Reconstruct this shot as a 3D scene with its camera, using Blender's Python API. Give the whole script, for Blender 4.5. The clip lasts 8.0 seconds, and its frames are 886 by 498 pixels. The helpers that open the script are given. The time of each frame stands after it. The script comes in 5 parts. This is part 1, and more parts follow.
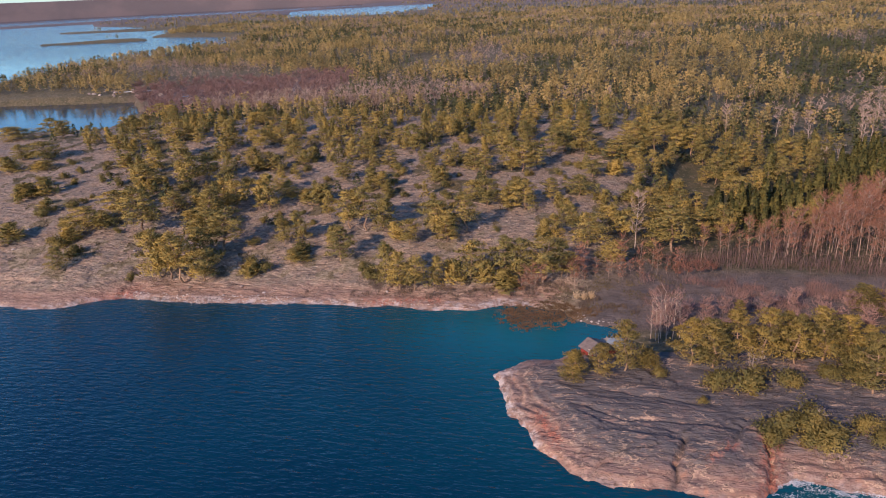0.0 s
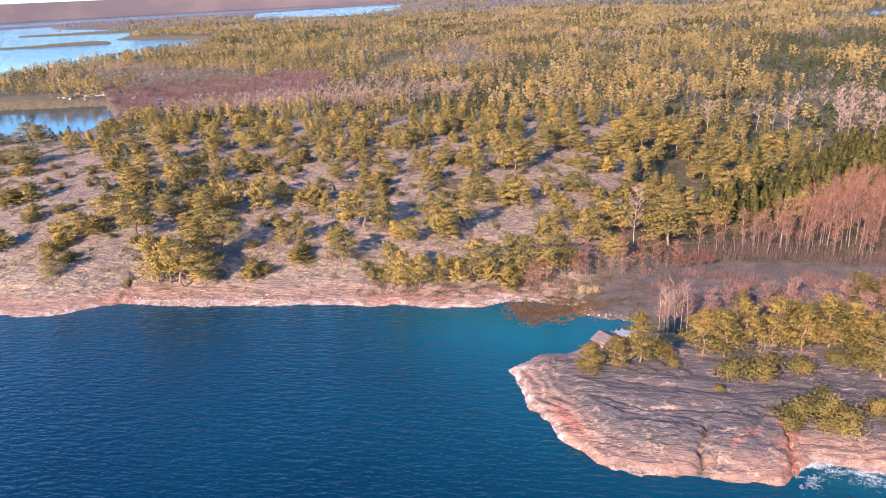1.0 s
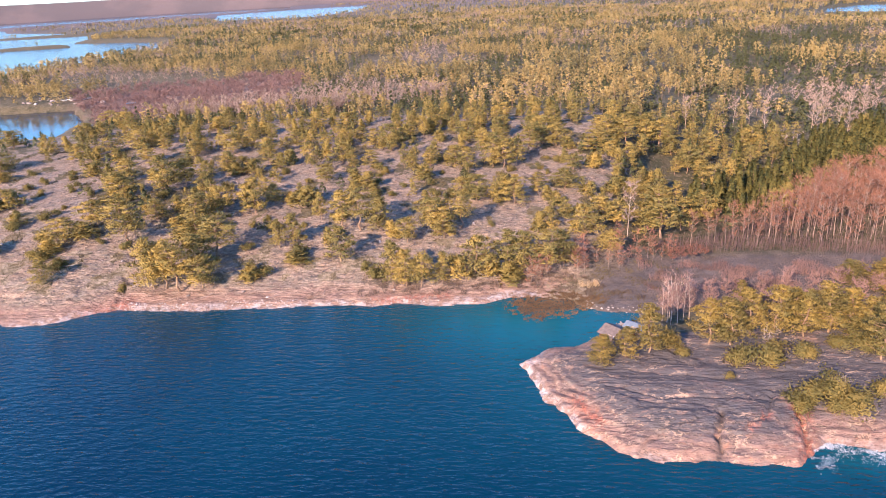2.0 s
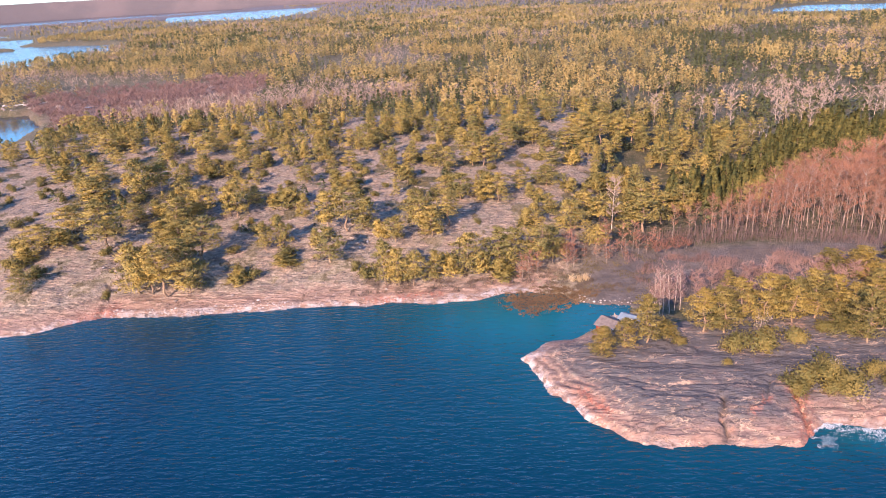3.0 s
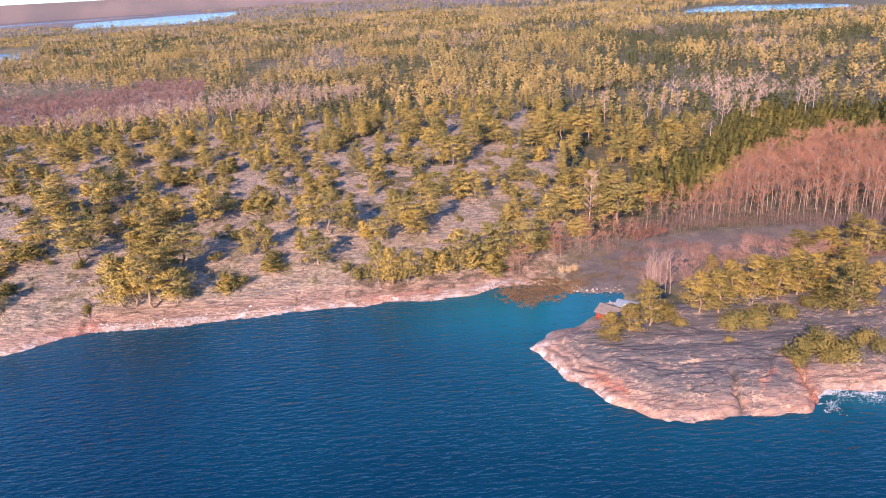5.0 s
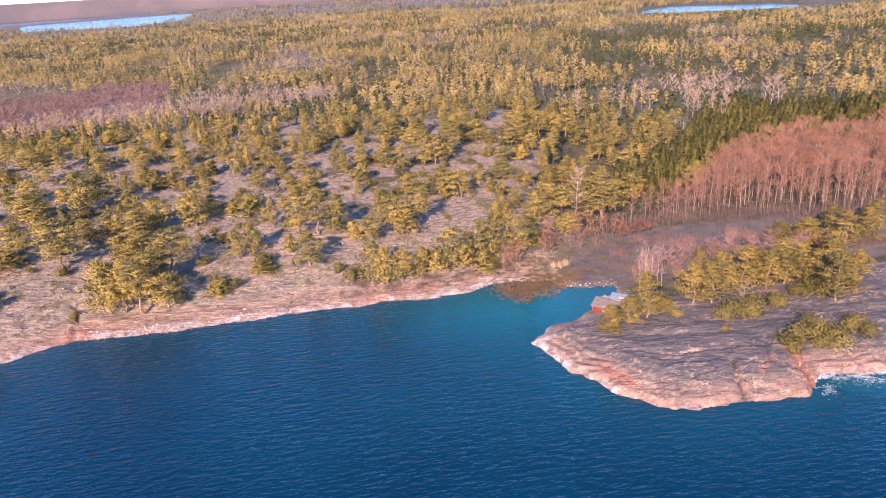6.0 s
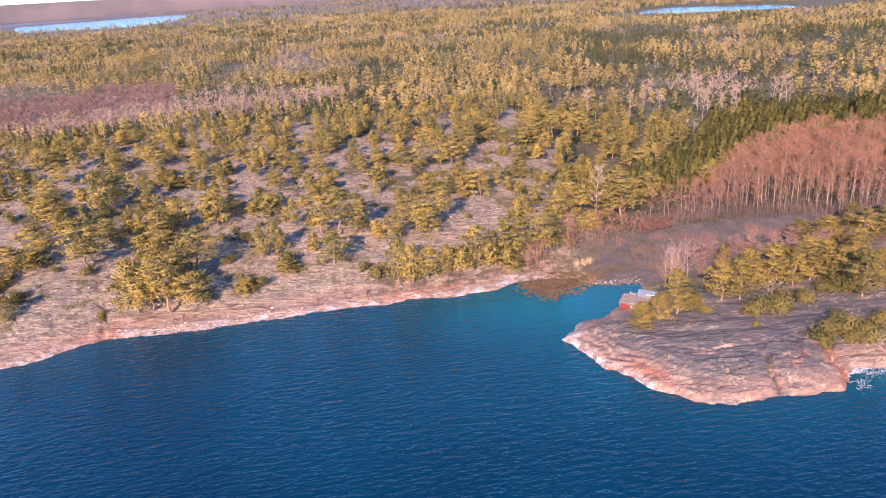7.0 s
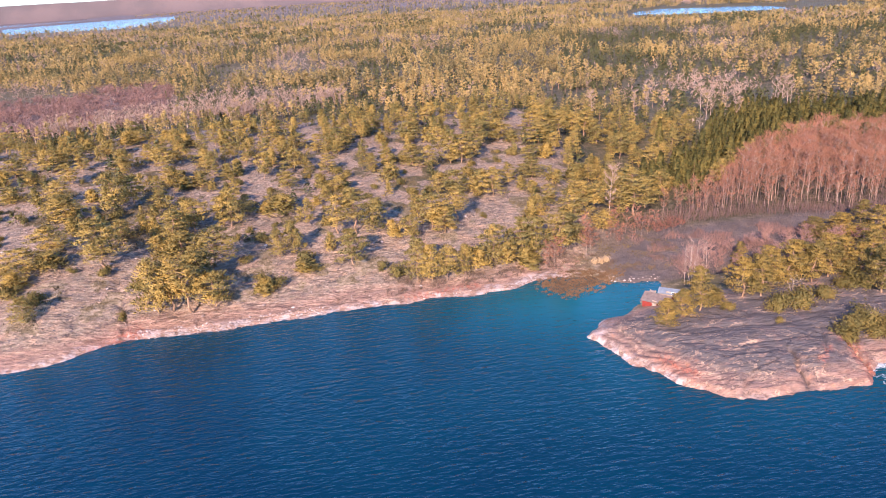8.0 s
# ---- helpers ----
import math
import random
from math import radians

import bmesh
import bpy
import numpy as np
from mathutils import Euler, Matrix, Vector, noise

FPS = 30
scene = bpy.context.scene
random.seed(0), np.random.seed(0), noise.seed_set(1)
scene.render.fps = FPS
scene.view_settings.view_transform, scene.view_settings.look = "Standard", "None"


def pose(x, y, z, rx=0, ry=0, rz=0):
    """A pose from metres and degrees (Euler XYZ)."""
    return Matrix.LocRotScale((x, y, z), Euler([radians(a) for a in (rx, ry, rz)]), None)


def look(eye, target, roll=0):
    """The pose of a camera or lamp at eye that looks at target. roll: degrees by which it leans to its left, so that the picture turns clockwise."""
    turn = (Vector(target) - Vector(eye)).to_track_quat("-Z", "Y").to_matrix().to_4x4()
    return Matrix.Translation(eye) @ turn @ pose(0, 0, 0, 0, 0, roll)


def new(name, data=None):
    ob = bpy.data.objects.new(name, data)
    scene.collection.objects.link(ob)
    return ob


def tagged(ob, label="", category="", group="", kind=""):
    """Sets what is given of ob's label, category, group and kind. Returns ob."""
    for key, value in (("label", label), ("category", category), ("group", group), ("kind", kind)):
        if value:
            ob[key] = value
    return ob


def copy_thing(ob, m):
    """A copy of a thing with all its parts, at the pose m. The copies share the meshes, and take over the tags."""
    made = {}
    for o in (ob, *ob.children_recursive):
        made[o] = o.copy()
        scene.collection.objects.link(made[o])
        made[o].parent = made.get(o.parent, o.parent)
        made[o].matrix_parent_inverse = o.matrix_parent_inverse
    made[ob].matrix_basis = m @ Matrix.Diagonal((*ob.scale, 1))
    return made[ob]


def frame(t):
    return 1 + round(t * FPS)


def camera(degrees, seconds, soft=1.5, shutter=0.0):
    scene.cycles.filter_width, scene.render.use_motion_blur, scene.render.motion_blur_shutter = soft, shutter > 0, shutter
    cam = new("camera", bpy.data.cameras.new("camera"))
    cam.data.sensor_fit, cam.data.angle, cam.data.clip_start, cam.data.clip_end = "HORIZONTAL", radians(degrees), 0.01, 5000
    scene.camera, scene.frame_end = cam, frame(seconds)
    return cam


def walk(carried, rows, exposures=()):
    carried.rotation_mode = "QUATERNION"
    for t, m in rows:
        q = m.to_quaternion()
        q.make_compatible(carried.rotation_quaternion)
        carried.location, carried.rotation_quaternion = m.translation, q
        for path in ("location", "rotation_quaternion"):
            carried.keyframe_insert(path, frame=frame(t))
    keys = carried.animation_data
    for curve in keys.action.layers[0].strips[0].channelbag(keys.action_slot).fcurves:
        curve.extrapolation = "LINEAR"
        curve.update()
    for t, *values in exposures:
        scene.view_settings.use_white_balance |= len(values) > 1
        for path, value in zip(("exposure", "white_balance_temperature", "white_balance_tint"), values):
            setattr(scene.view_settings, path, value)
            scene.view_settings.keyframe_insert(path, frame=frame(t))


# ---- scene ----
cam = camera(65.3, 8.0, soft=1.05)
PATH = [
    (0, (25.696, -8.961, 70.992), (25.303, -7.131, 70.288), -2.6),
    (0.5, (21.525, -10.192, 70.979), (21.178, -8.354, 70.273), -2.7),
    (1, (17.382, -11.314, 70.976), (17.075, -9.468, 70.27), -2.8),
    (1.5, (13.303, -12.288, 71.029), (13.041, -10.436, 70.322), -3.0),
    (3, (1.286, -14.743, 71.017), (1.191, -12.876, 70.305), -3.2),
    (3.5, (-2.987, -15.317, 71.047), (-3.013, -13.448, 70.334), -3.2),
    (4, (-7.001, -15.818, 71.087), (-6.986, -13.95, 70.373), -3.3),
    (4.5, (-10.92, -16.242, 71.112), (-10.858, -14.375, 70.398), -3.3),
    (5, (-14.794, -16.481, 71.081), (-14.681, -14.617, 70.367), -3.4),
    (6.5, (-26.797, -16.499, 71.036), (-26.552, -14.648, 70.319), -3.4),
    (7, (-30.628, -16.309, 71.086), (-30.389, -14.457, 70.371), -3.4),
    (7.5, (-34.323, -16.029, 71.098), (-34.082, -14.176, 70.384), -3.4),
    (8, (-37.884, -15.784, 71.072), (-37.617, -13.934, 70.359), -3.4),
]
LIGHTNESS = 1.80
walk(cam, [(t, look(eye, target, roll)) for t, eye, target, roll in PATH],
     [(t, LIGHTNESS + stops, 5640, 11 + 0.65 * t) for t, stops in ((0, -1.0), (0.1, -0.6), (0.2, -0.25), (0.3, 0), (8, 0))])

# ---- daylight: a low warm sun behind the flight, an open blue sky ----
SUN_HEIGHT, SUN_TURN = 26.0, 207.0
world = bpy.data.worlds.new("sky")
scene.world = world
world.use_nodes = True
sky = world.node_tree.nodes.new("ShaderNodeTexSky")
sky.sky_type, sky.sun_disc = "NISHITA", False
sky.sun_elevation, sky.sun_rotation = radians(SUN_HEIGHT), radians(SUN_TURN)
sky.air_density, sky.dust_density, sky.ozone_density = 1.0, 0.3, 3.2
world.node_tree.nodes["Background"].inputs["Strength"].default_value = 0.107
clear = world.node_tree.nodes.new("ShaderNodeMix")
clear.data_type, clear.blend_type = "RGBA", "MULTIPLY"
clear.inputs["Factor"].default_value, clear.inputs[7].default_value = 1.0, (0.80, 0.97, 1.10, 1.0)
world.node_tree.links.new(sky.outputs[0], clear.inputs[6])
world.node_tree.links.new(clear.outputs[2], world.node_tree.nodes["Background"].inputs["Color"])
sun = new("sun", bpy.data.lights.new("sun", "SUN"))
sun.data.energy, sun.data.angle, sun.data.color = 5.0, radians(0.6), (1.0, 0.650, 0.410)
sun.matrix_world = look((0, 0, 300), (300 * math.sin(radians(SUN_TURN - 180)), 300 * math.cos(radians(SUN_TURN - 180)), 300 - 300 * math.tan(radians(SUN_HEIGHT))))

# ---- materials ----
class Paint:
    """A node material, built step by step."""

    def __init__(self, name, rough=0.8, metal=0.0, specular=0.3):
        self.mat = bpy.data.materials.new(name)
        self.mat.use_nodes = True
        self.tree = self.mat.node_tree
        self.skin = self.tree.nodes["Principled BSDF"]
        self.skin.inputs["Roughness"].default_value = rough
        self.skin.inputs["Metallic"].default_value = metal
        self.skin.inputs["Specular IOR Level"].default_value = specular
        self.place = self.node("ShaderNodeTexCoord").outputs["Object"]
        self.world = self.node("ShaderNodeNewGeometry").outputs["Position"]

    def node(self, kind, **given):
        made = self.tree.nodes.new(kind)
        for key, value in given.items():
            if key in made.inputs:
                self.put(made.inputs[key], value)
        return made

    def put(self, socket, value):
        if isinstance(value, bpy.types.NodeSocket):
            self.tree.links.new(value, socket)
        else:
            socket.default_value = value

    def noise(self, scale, detail=4.0, rough=0.55, at=None, stretch=None):
        at = at or self.world
        if stretch:
            bend = self.node("ShaderNodeMapping", Vector=at)
            bend.inputs["Scale"].default_value = stretch[:3]
            bend.inputs["Rotation"].default_value = (0, 0, stretch[3] if len(stretch) > 3 else 0)
            at = bend.outputs[0]
        return self.node("ShaderNodeTexNoise", Vector=at, Scale=scale, Detail=detail, Roughness=rough).outputs["Fac"]

    def ramp(self, fac, low, high):
        """0 below low, 1 above high."""
        made = self.node("ShaderNodeMapRange", Value=fac)
        made.inputs["From Min"].default_value, made.inputs["From Max"].default_value = low, high
        made.interpolation_type = "SMOOTHSTEP"
        return made.outputs["Result"]

    def calc(self, how, a, b):
        made = self.tree.nodes.new("ShaderNodeMath")
        made.operation = how
        self.put(made.inputs[0], a), self.put(made.inputs[1], b)
        return made.outputs[0]

    def mix(self, fac, a, b, how="MIX"):
        made = self.tree.nodes.new("ShaderNodeMix")
        made.data_type, made.blend_type = "RGBA", how
        for socket, value in ((made.inputs["Factor"], fac), (made.inputs[6], a), (made.inputs[7], b)):
            if isinstance(value, tuple):
                value = (*value[:3], 1.0)
            self.put(socket, value)
        return made.outputs[2]

    def attribute(self, name):
        made = self.tree.nodes.new("ShaderNodeAttribute")
        made.attribute_name = name
        return made

    def by_object(self):
        return self.node("ShaderNodeObjectInfo").outputs["Random"]

    def by_piece(self):
        return self.tree.nodes["Geometry"].outputs["Random Per Island"]

    def colour(self, value):
        self.put(self.skin.inputs["Base Color"], (*value[:3], 1.0) if isinstance(value, tuple) else value)
        return self

    def rough(self, value):
        self.put(self.skin.inputs["Roughness"], value)
        return self

    def bump(self, height, strength=0.5, distance=0.05):
        made = self.node("ShaderNodeBump", Height=height, Strength=strength, Distance=distance)
        self.put(self.skin.inputs["Normal"], made.outputs[0])
        return self

    def through_light(self, colour, share):
        """Leaves that let some light through."""
        thin = self.node("ShaderNodeBsdfTranslucent", Color=colour)
        both = self.node("ShaderNodeMixShader")
        both.inputs[0].default_value = share
        self.tree.links.new(self.skin.outputs[0], both.inputs[1])
        self.tree.links.new(thin.outputs[0], both.inputs[2])
        self.tree.links.new(both.outputs[0], self.tree.nodes["Material Output"].inputs["Surface"])
        return self


def foliage(name, dark, mid, light, share=0.25, tree_scale=0.17):
    p = Paint(name, 0.75, specular=0.2)
    tree = p.noise(tree_scale, 2.0)
    c = p.mix(p.ramp(tree, 0.40, 0.60), dark, mid)
    c = p.mix(p.calc("MULTIPLY", p.ramp(p.noise(0.9, 3.0), 0.35, 0.75), 0.5), c, light)
    c = p.mix(p.calc("MULTIPLY", p.ramp(p.by_object(), 0.35, 1.0), 0.50), c, dark)
    c = p.mix(p.calc("MULTIPLY", p.by_piece(), 0.28), c, dark)
    return p.colour(c).through_light(c, share).mat


def bark(name, low, high, spots):
    p = Paint(name, 0.9)
    c = p.mix(p.ramp(p.noise(1.4, 4.0, stretch=(3, 3, 0.6)), 0.35, 0.7), low, high)
    c = p.mix(p.ramp(p.noise(6.0, 3.0), 0.6, 0.75), c, spots)
    return p.colour(c).bump(p.noise(14.0, 4.0, stretch=(1, 1, 0.25)), 0.6, 0.03).mat


def plain(name, a, b, scale=2.0, rough=0.7, metal=0.0, grain=12.0):
    p = Paint(name, rough, metal)
    c = p.mix(p.ramp(p.noise(scale, 5.0), 0.3, 0.7), a, b)
    return p.colour(c).bump(p.noise(grain, 4.0), 0.25, 0.02).mat


PINE = foliage("pine_needles", (0.115, 0.108, 0.040), (0.305, 0.228, 0.064), (0.520, 0.366, 0.102), 0.20)
# a dimmed copy of PINE that tones down the sunlight on the point's pines
PINE_DIMMED = foliage("dimmed_pine_needles", (0.092, 0.084, 0.030), (0.225, 0.166, 0.044), (0.400, 0.280, 0.072), 0.18)
PINE_DARK = foliage("shaded_pine_needles", (0.055, 0.066, 0.032), (0.105, 0.108, 0.044), (0.185, 0.160, 0.056))
# paler than PINE: distance haze is put into the colour of these needles
PINE_HAZED = foliage("hazed_pine_needles", (0.105, 0.100, 0.050), (0.335, 0.254, 0.098), (0.620, 0.440, 0.172), 0.24, 0.03)
SPRUCE = foliage("spruce_needles", (0.040, 0.048, 0.018), (0.100, 0.096, 0.030), (0.260, 0.200, 0.050), 0.2)
JUNIPER = foliage("juniper", (0.105, 0.100, 0.036), (0.205, 0.160, 0.050), (0.300, 0.220, 0.065), 0.3)
ALDER_TWIG = foliage("alder_twigs", (0.140, 0.068, 0.045), (0.240, 0.114, 0.074), (0.380, 0.188, 0.120), 0.1)
BIRCH_TWIG = foliage("birch_twigs", (0.200, 0.146, 0.120), (0.280, 0.206, 0.168), (0.390, 0.292, 0.240), 0.1)
WILLOW_TWIG = foliage("willow_twigs", (0.170, 0.108, 0.096), (0.240, 0.150, 0.132), (0.340, 0.212, 0.182), 0.1)
FEN_TWIG = foliage("mauve_fen_twigs", (0.115, 0.072, 0.066), (0.175, 0.110, 0.098), (0.270, 0.168, 0.142), 0.1)
# darkened, so that the shade inside the alder grove is partly in this colour
BRUSHWOOD = foliage("mauve_undergrowth", (0.080, 0.055, 0.055), (0.130, 0.088, 0.084), (0.200, 0.134, 0.122), 0.1)
RED_BRUSH = foliage("red_brush", (0.120, 0.056, 0.044), (0.175, 0.082, 0.060), (0.230, 0.120, 0.084), 0.1)
DRY_GRASS = foliage("dry_grass", (0.090, 0.068, 0.053), (0.130, 0.098, 0.075), (0.190, 0.145, 0.108), 0.2)
SEDGE = foliage("sedge", (0.085, 0.056, 0.034), (0.165, 0.104, 0.056), (0.270, 0.175, 0.092), 0.15)
REED = foliage("pale_reed", (0.380, 0.285, 0.175), (0.460, 0.355, 0.225), (0.540, 0.425, 0.280), 0.2)
HEATHER = foliage("heather", (0.060, 0.048, 0.028), (0.100, 0.080, 0.040), (0.150, 0.120, 0.060), 0.1)
PINE_BARK = bark("pine_bark", (0.150, 0.105, 0.075), (0.280, 0.185, 0.120), (0.080, 0.060, 0.048))
ALDER_BARK = bark("alder_bark", (0.190, 0.142, 0.118), (0.310, 0.240, 0.200), (0.130, 0.100, 0.085))
BIRCH_BARK = bark("birch_bark", (0.300, 0.235, 0.195), (0.450, 0.375, 0.325), (0.120, 0.100, 0.090))
DEAD_WOOD = bark("bleached_dead_wood", (0.260, 0.210, 0.180), (0.400, 0.340, 0.300), (0.160, 0.130, 0.110))
RED_WALL = plain("red_boards", (0.120, 0.018, 0.015), (0.180, 0.028, 0.022), 1.5, 0.8)
FELT_ROOF = plain("grey_roofing_felt", (0.085, 0.070, 0.068), (0.140, 0.115, 0.112), 1.2, 0.9)
PALE_ROOF = plain("pale_blue_tarpaulin", (0.100, 0.130, 0.175), (0.150, 0.185, 0.235), 1.0, 0.6)
WHITE_TRIM = plain("white_trim", (0.700, 0.680, 0.640), (0.800, 0.780, 0.750), 3.0, 0.6)
GREY_WOOD = plain("weathered_grey_wood", (0.190, 0.160, 0.140), (0.310, 0.270, 0.240), 3.0, 0.85)
DARK_GLASS = plain("dark_glass", (0.015, 0.018, 0.022), (0.025, 0.028, 0.034), 1.0, 0.1)
BLUE_HULL = plain("blue_hull", (0.050, 0.120, 0.260), (0.080, 0.170, 0.330), 1.0, 0.4)
WHITE_HULL = plain("white_hull", (0.680, 0.660, 0.640), (0.800, 0.780, 0.760), 1.0, 0.4)


def boulder_paint():
    p = Paint("shore_stone", 0.85)
    c = p.mix(p.by_object(), (0.180, 0.145, 0.130), (0.420, 0.380, 0.360))
    c = p.mix(p.ramp(p.noise(2.5, 4.0), 0.55, 0.7), c, (0.180, 0.140, 0.120))
    return p.colour(c).bump(p.noise(5.0, 4.0), 0.5, 0.05).mat


STONE = boulder_paint()


def foam_paint():
    p = Paint("sea_foam", 0.7)
    c = p.mix(p.ramp(p.noise(1.2, 5.0), 0.35, 0.65), (0.36, 0.42, 0.46), (0.62, 0.65, 0.68))
    return p.colour(c).mat


FOAM = foam_paint()


def ground_paint():
    p = Paint("rock_heath_and_forest_floor", 0.88)
    zones = p.attribute("zones")
    split = p.node("ShaderNodeSeparateColor", Color=zones.outputs["Color"])
    rock, meadow, washed = split.outputs[0], split.outputs[1], split.outputs[2]
    bog = zones.outputs["Alpha"]
    # granite: pink and grey bands, lichen, dark seams
    big, mid, fine = p.noise(0.09, 4.0), p.noise(0.55, 5.0, 0.6), p.noise(4.0, 4.0, 0.6)
    band = p.noise(0.8, 5.0, 0.6, stretch=(0.35, 1.6, 1.2, -0.45))
    granite = p.mix(p.ramp(big, 0.36, 0.64), (0.142, 0.092, 0.080), (0.108, 0.088, 0.088))
    granite = p.mix(p.calc("MULTIPLY", p.ramp(band, 0.48, 0.70), 0.55), granite, (0.200, 0.136, 0.120))
    granite = p.mix(p.calc("MULTIPLY", p.ramp(mid, 0.56, 0.72), 0.7), granite, (0.320, 0.150, 0.085))
    granite = p.mix(p.calc("MULTIPLY", p.ramp(p.noise(0.34, 6.0, 0.68), 0.47, 0.62), 0.75), granite, (0.165, 0.145, 0.128))
    granite = p.mix(p.calc("MULTIPLY", p.ramp(p.noise(1.6, 5.0, 0.7), 0.58, 0.68), 0.6), granite, (0.105, 0.086, 0.078))
    high = p.ramp(p.node("ShaderNodeSeparateXYZ", Vector=p.world).outputs[2], 1.5, 2.9)
    granite = p.mix(p.calc("MULTIPLY", high, p.ramp(p.noise(0.22, 5.0, 0.6), 0.20, 0.46)), granite, (0.072, 0.067, 0.073))
    seam = p.node("ShaderNodeTexVoronoi", Vector=p.node("ShaderNodeMapping", Vector=p.world, Scale=(0.10, 0.42, 0.3), Rotation=(0, 0, 0.12)).outputs[0], Scale=1.0)
    seam.feature = "DISTANCE_TO_EDGE"
    crack = p.calc("SUBTRACT", 1.0, p.ramp(p.calc("ADD", seam.outputs["Distance"], p.calc("MULTIPLY", mid, 0.03)), 0.015, 0.045))
    granite = p.mix(p.calc("MULTIPLY", p.calc("MULTIPLY", crack, 0.6), p.ramp(p.noise(0.2, 3.0), 0.52, 0.64)), granite, (0.075, 0.058, 0.050))
    for scale, stretch, thin, dark in ((0.16, (0.5, 1.7, 1.0, 0.25), 0.006, 0.35), (0.42, (0.45, 1.7, 1.0, 0.05), 0.007, 0.3), (0.30, (1.5, 0.5, 1.0, 0.15), 0.005, 0.3)):
        vein = p.calc("ABSOLUTE", p.calc("SUBTRACT", p.noise(scale, 3.0, 0.5, stretch=stretch), 0.5), 0.0)
        line = p.calc("SUBTRACT", 1.0, p.ramp(vein, thin * 0.3, thin))
        granite = p.mix(p.calc("MULTIPLY", line, dark), granite, (0.050, 0.038, 0.034))
    granite = p.mix(p.calc("MULTIPLY", p.ramp(p.noise(0.5, 5.0, 0.65, stretch=(0.6, 1.5, 1.0, 0.2)), 0.55, 0.66), 0.5), granite, (0.290, 0.185, 0.140))
    # weathered, lichen-pale rock on the hill, with painted ledge shadows and tufts in the cracks
    hill = p.ramp(p.node("ShaderNodeSeparateXYZ", Vector=p.world).outputs[1], 124.0, 134.0)
    pale = p.mix(p.ramp(p.noise(0.30, 6.0, 0.65), 0.38, 0.62), (0.275, 0.195, 0.142), (0.205, 0.172, 0.140))
    pale = p.mix(p.calc("MULTIPLY", p.ramp(p.noise(1.1, 5.0, 0.65), 0.50, 0.62), 0.8), pale, (0.380, 0.290, 0.215))
    granite = p.mix(p.calc("MULTIPLY", hill, p.ramp(p.noise(0.6, 5.0, 0.65), 0.34, 0.50)), granite, pale)
    granite = p.mix(p.calc("MULTIPLY", p.calc("MULTIPLY", hill, p.ramp(p.noise(0.8, 6.0, 0.72, stretch=(0.6, 1.4, 1.0, 0.3)), 0.50, 0.57)), 0.50), granite, (0.105, 0.088, 0.064))
    streak = p.noise(0.85, 6.0, 0.72, stretch=(0.42, 1.7, 2.0, 0.12))
    low = p.node("ShaderNodeSeparateXYZ", Vector=p.world).outputs[2]
    low = p.calc("SUBTRACT", 1.0, p.ramp(p.calc("ADD", low, p.calc("MULTIPLY", mid, 1.5)), 1.9, 3.2))
    granite = p.mix(p.calc("MULTIPLY", low, p.calc("ADD", 0.42, p.calc("MULTIPLY", hill, 0.25))), granite, p.mix(p.ramp(band, 0.40, 0.62), (0.205, 0.112, 0.084), (0.310, 0.194, 0.150)))
    # dark lines painted in as the small shadows of the ledges
    granite = p.mix(p.calc("MULTIPLY", p.ramp(streak, 0.53, 0.60), p.calc("ADD", 0.14, p.calc("MULTIPLY", hill, 0.30))), granite, (0.085, 0.066, 0.052))
    spot = p.noise(1.5, 4.0, 0.6, stretch=(0.7, 1.3, 1.0, 0.3))
    granite = p.mix(p.calc("MULTIPLY", p.ramp(spot, 0.63, 0.67), 0.6), granite, (0.030, 0.024, 0.020))
    granite = p.mix(p.calc("MULTIPLY", washed, p.calc("MULTIPLY", p.ramp(p.noise(0.5, 6.0, 0.7), 0.42, 0.60), 0.9)), granite, (0.370, 0.335, 0.335))
    granite = p.mix(p.calc("MULTIPLY", p.attribute("seam").outputs["Fac"], p.calc("MULTIPLY", p.ramp(p.noise(0.28, 4.0, 0.6), 0.36, 0.60), 0.45)), granite, (0.060, 0.046, 0.040))
    rust = p.calc("MULTIPLY", p.attribute("rust").outputs["Fac"], p.ramp(p.noise(0.9, 5.0, 0.65, stretch=(1.3, 0.7, 1.0, 0.1)), 0.38, 0.58))
    granite = p.mix(p.calc("MULTIPLY", rust, 0.85), granite, p.mix(p.ramp(fine, 0.45, 0.6), (0.300, 0.110, 0.070), (0.160, 0.055, 0.042)))
    # small ledges: a slow rise, then a sharp drop; shade at the foot and light on the lip are painted
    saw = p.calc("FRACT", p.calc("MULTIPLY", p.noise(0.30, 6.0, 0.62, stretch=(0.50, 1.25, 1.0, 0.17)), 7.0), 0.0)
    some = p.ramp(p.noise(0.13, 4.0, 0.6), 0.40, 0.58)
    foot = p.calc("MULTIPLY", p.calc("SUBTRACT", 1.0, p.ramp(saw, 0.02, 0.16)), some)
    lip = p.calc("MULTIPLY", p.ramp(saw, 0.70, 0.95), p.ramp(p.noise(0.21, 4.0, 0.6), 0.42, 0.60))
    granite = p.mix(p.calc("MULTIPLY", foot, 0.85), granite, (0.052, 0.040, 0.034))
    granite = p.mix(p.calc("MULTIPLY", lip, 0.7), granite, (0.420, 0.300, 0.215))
    # forest floor: moss, needles, heather, pale reindeer lichen
    floor = p.mix(p.ramp(p.noise(0.16, 5.0, 0.6), 0.35, 0.65), (0.110, 0.090, 0.058), (0.190, 0.150, 0.098))
    floor = p.mix(p.calc("MULTIPLY", p.ramp(p.noise(0.6, 5.0, 0.65), 0.44, 0.62), 0.75), floor, (0.340, 0.275, 0.205))
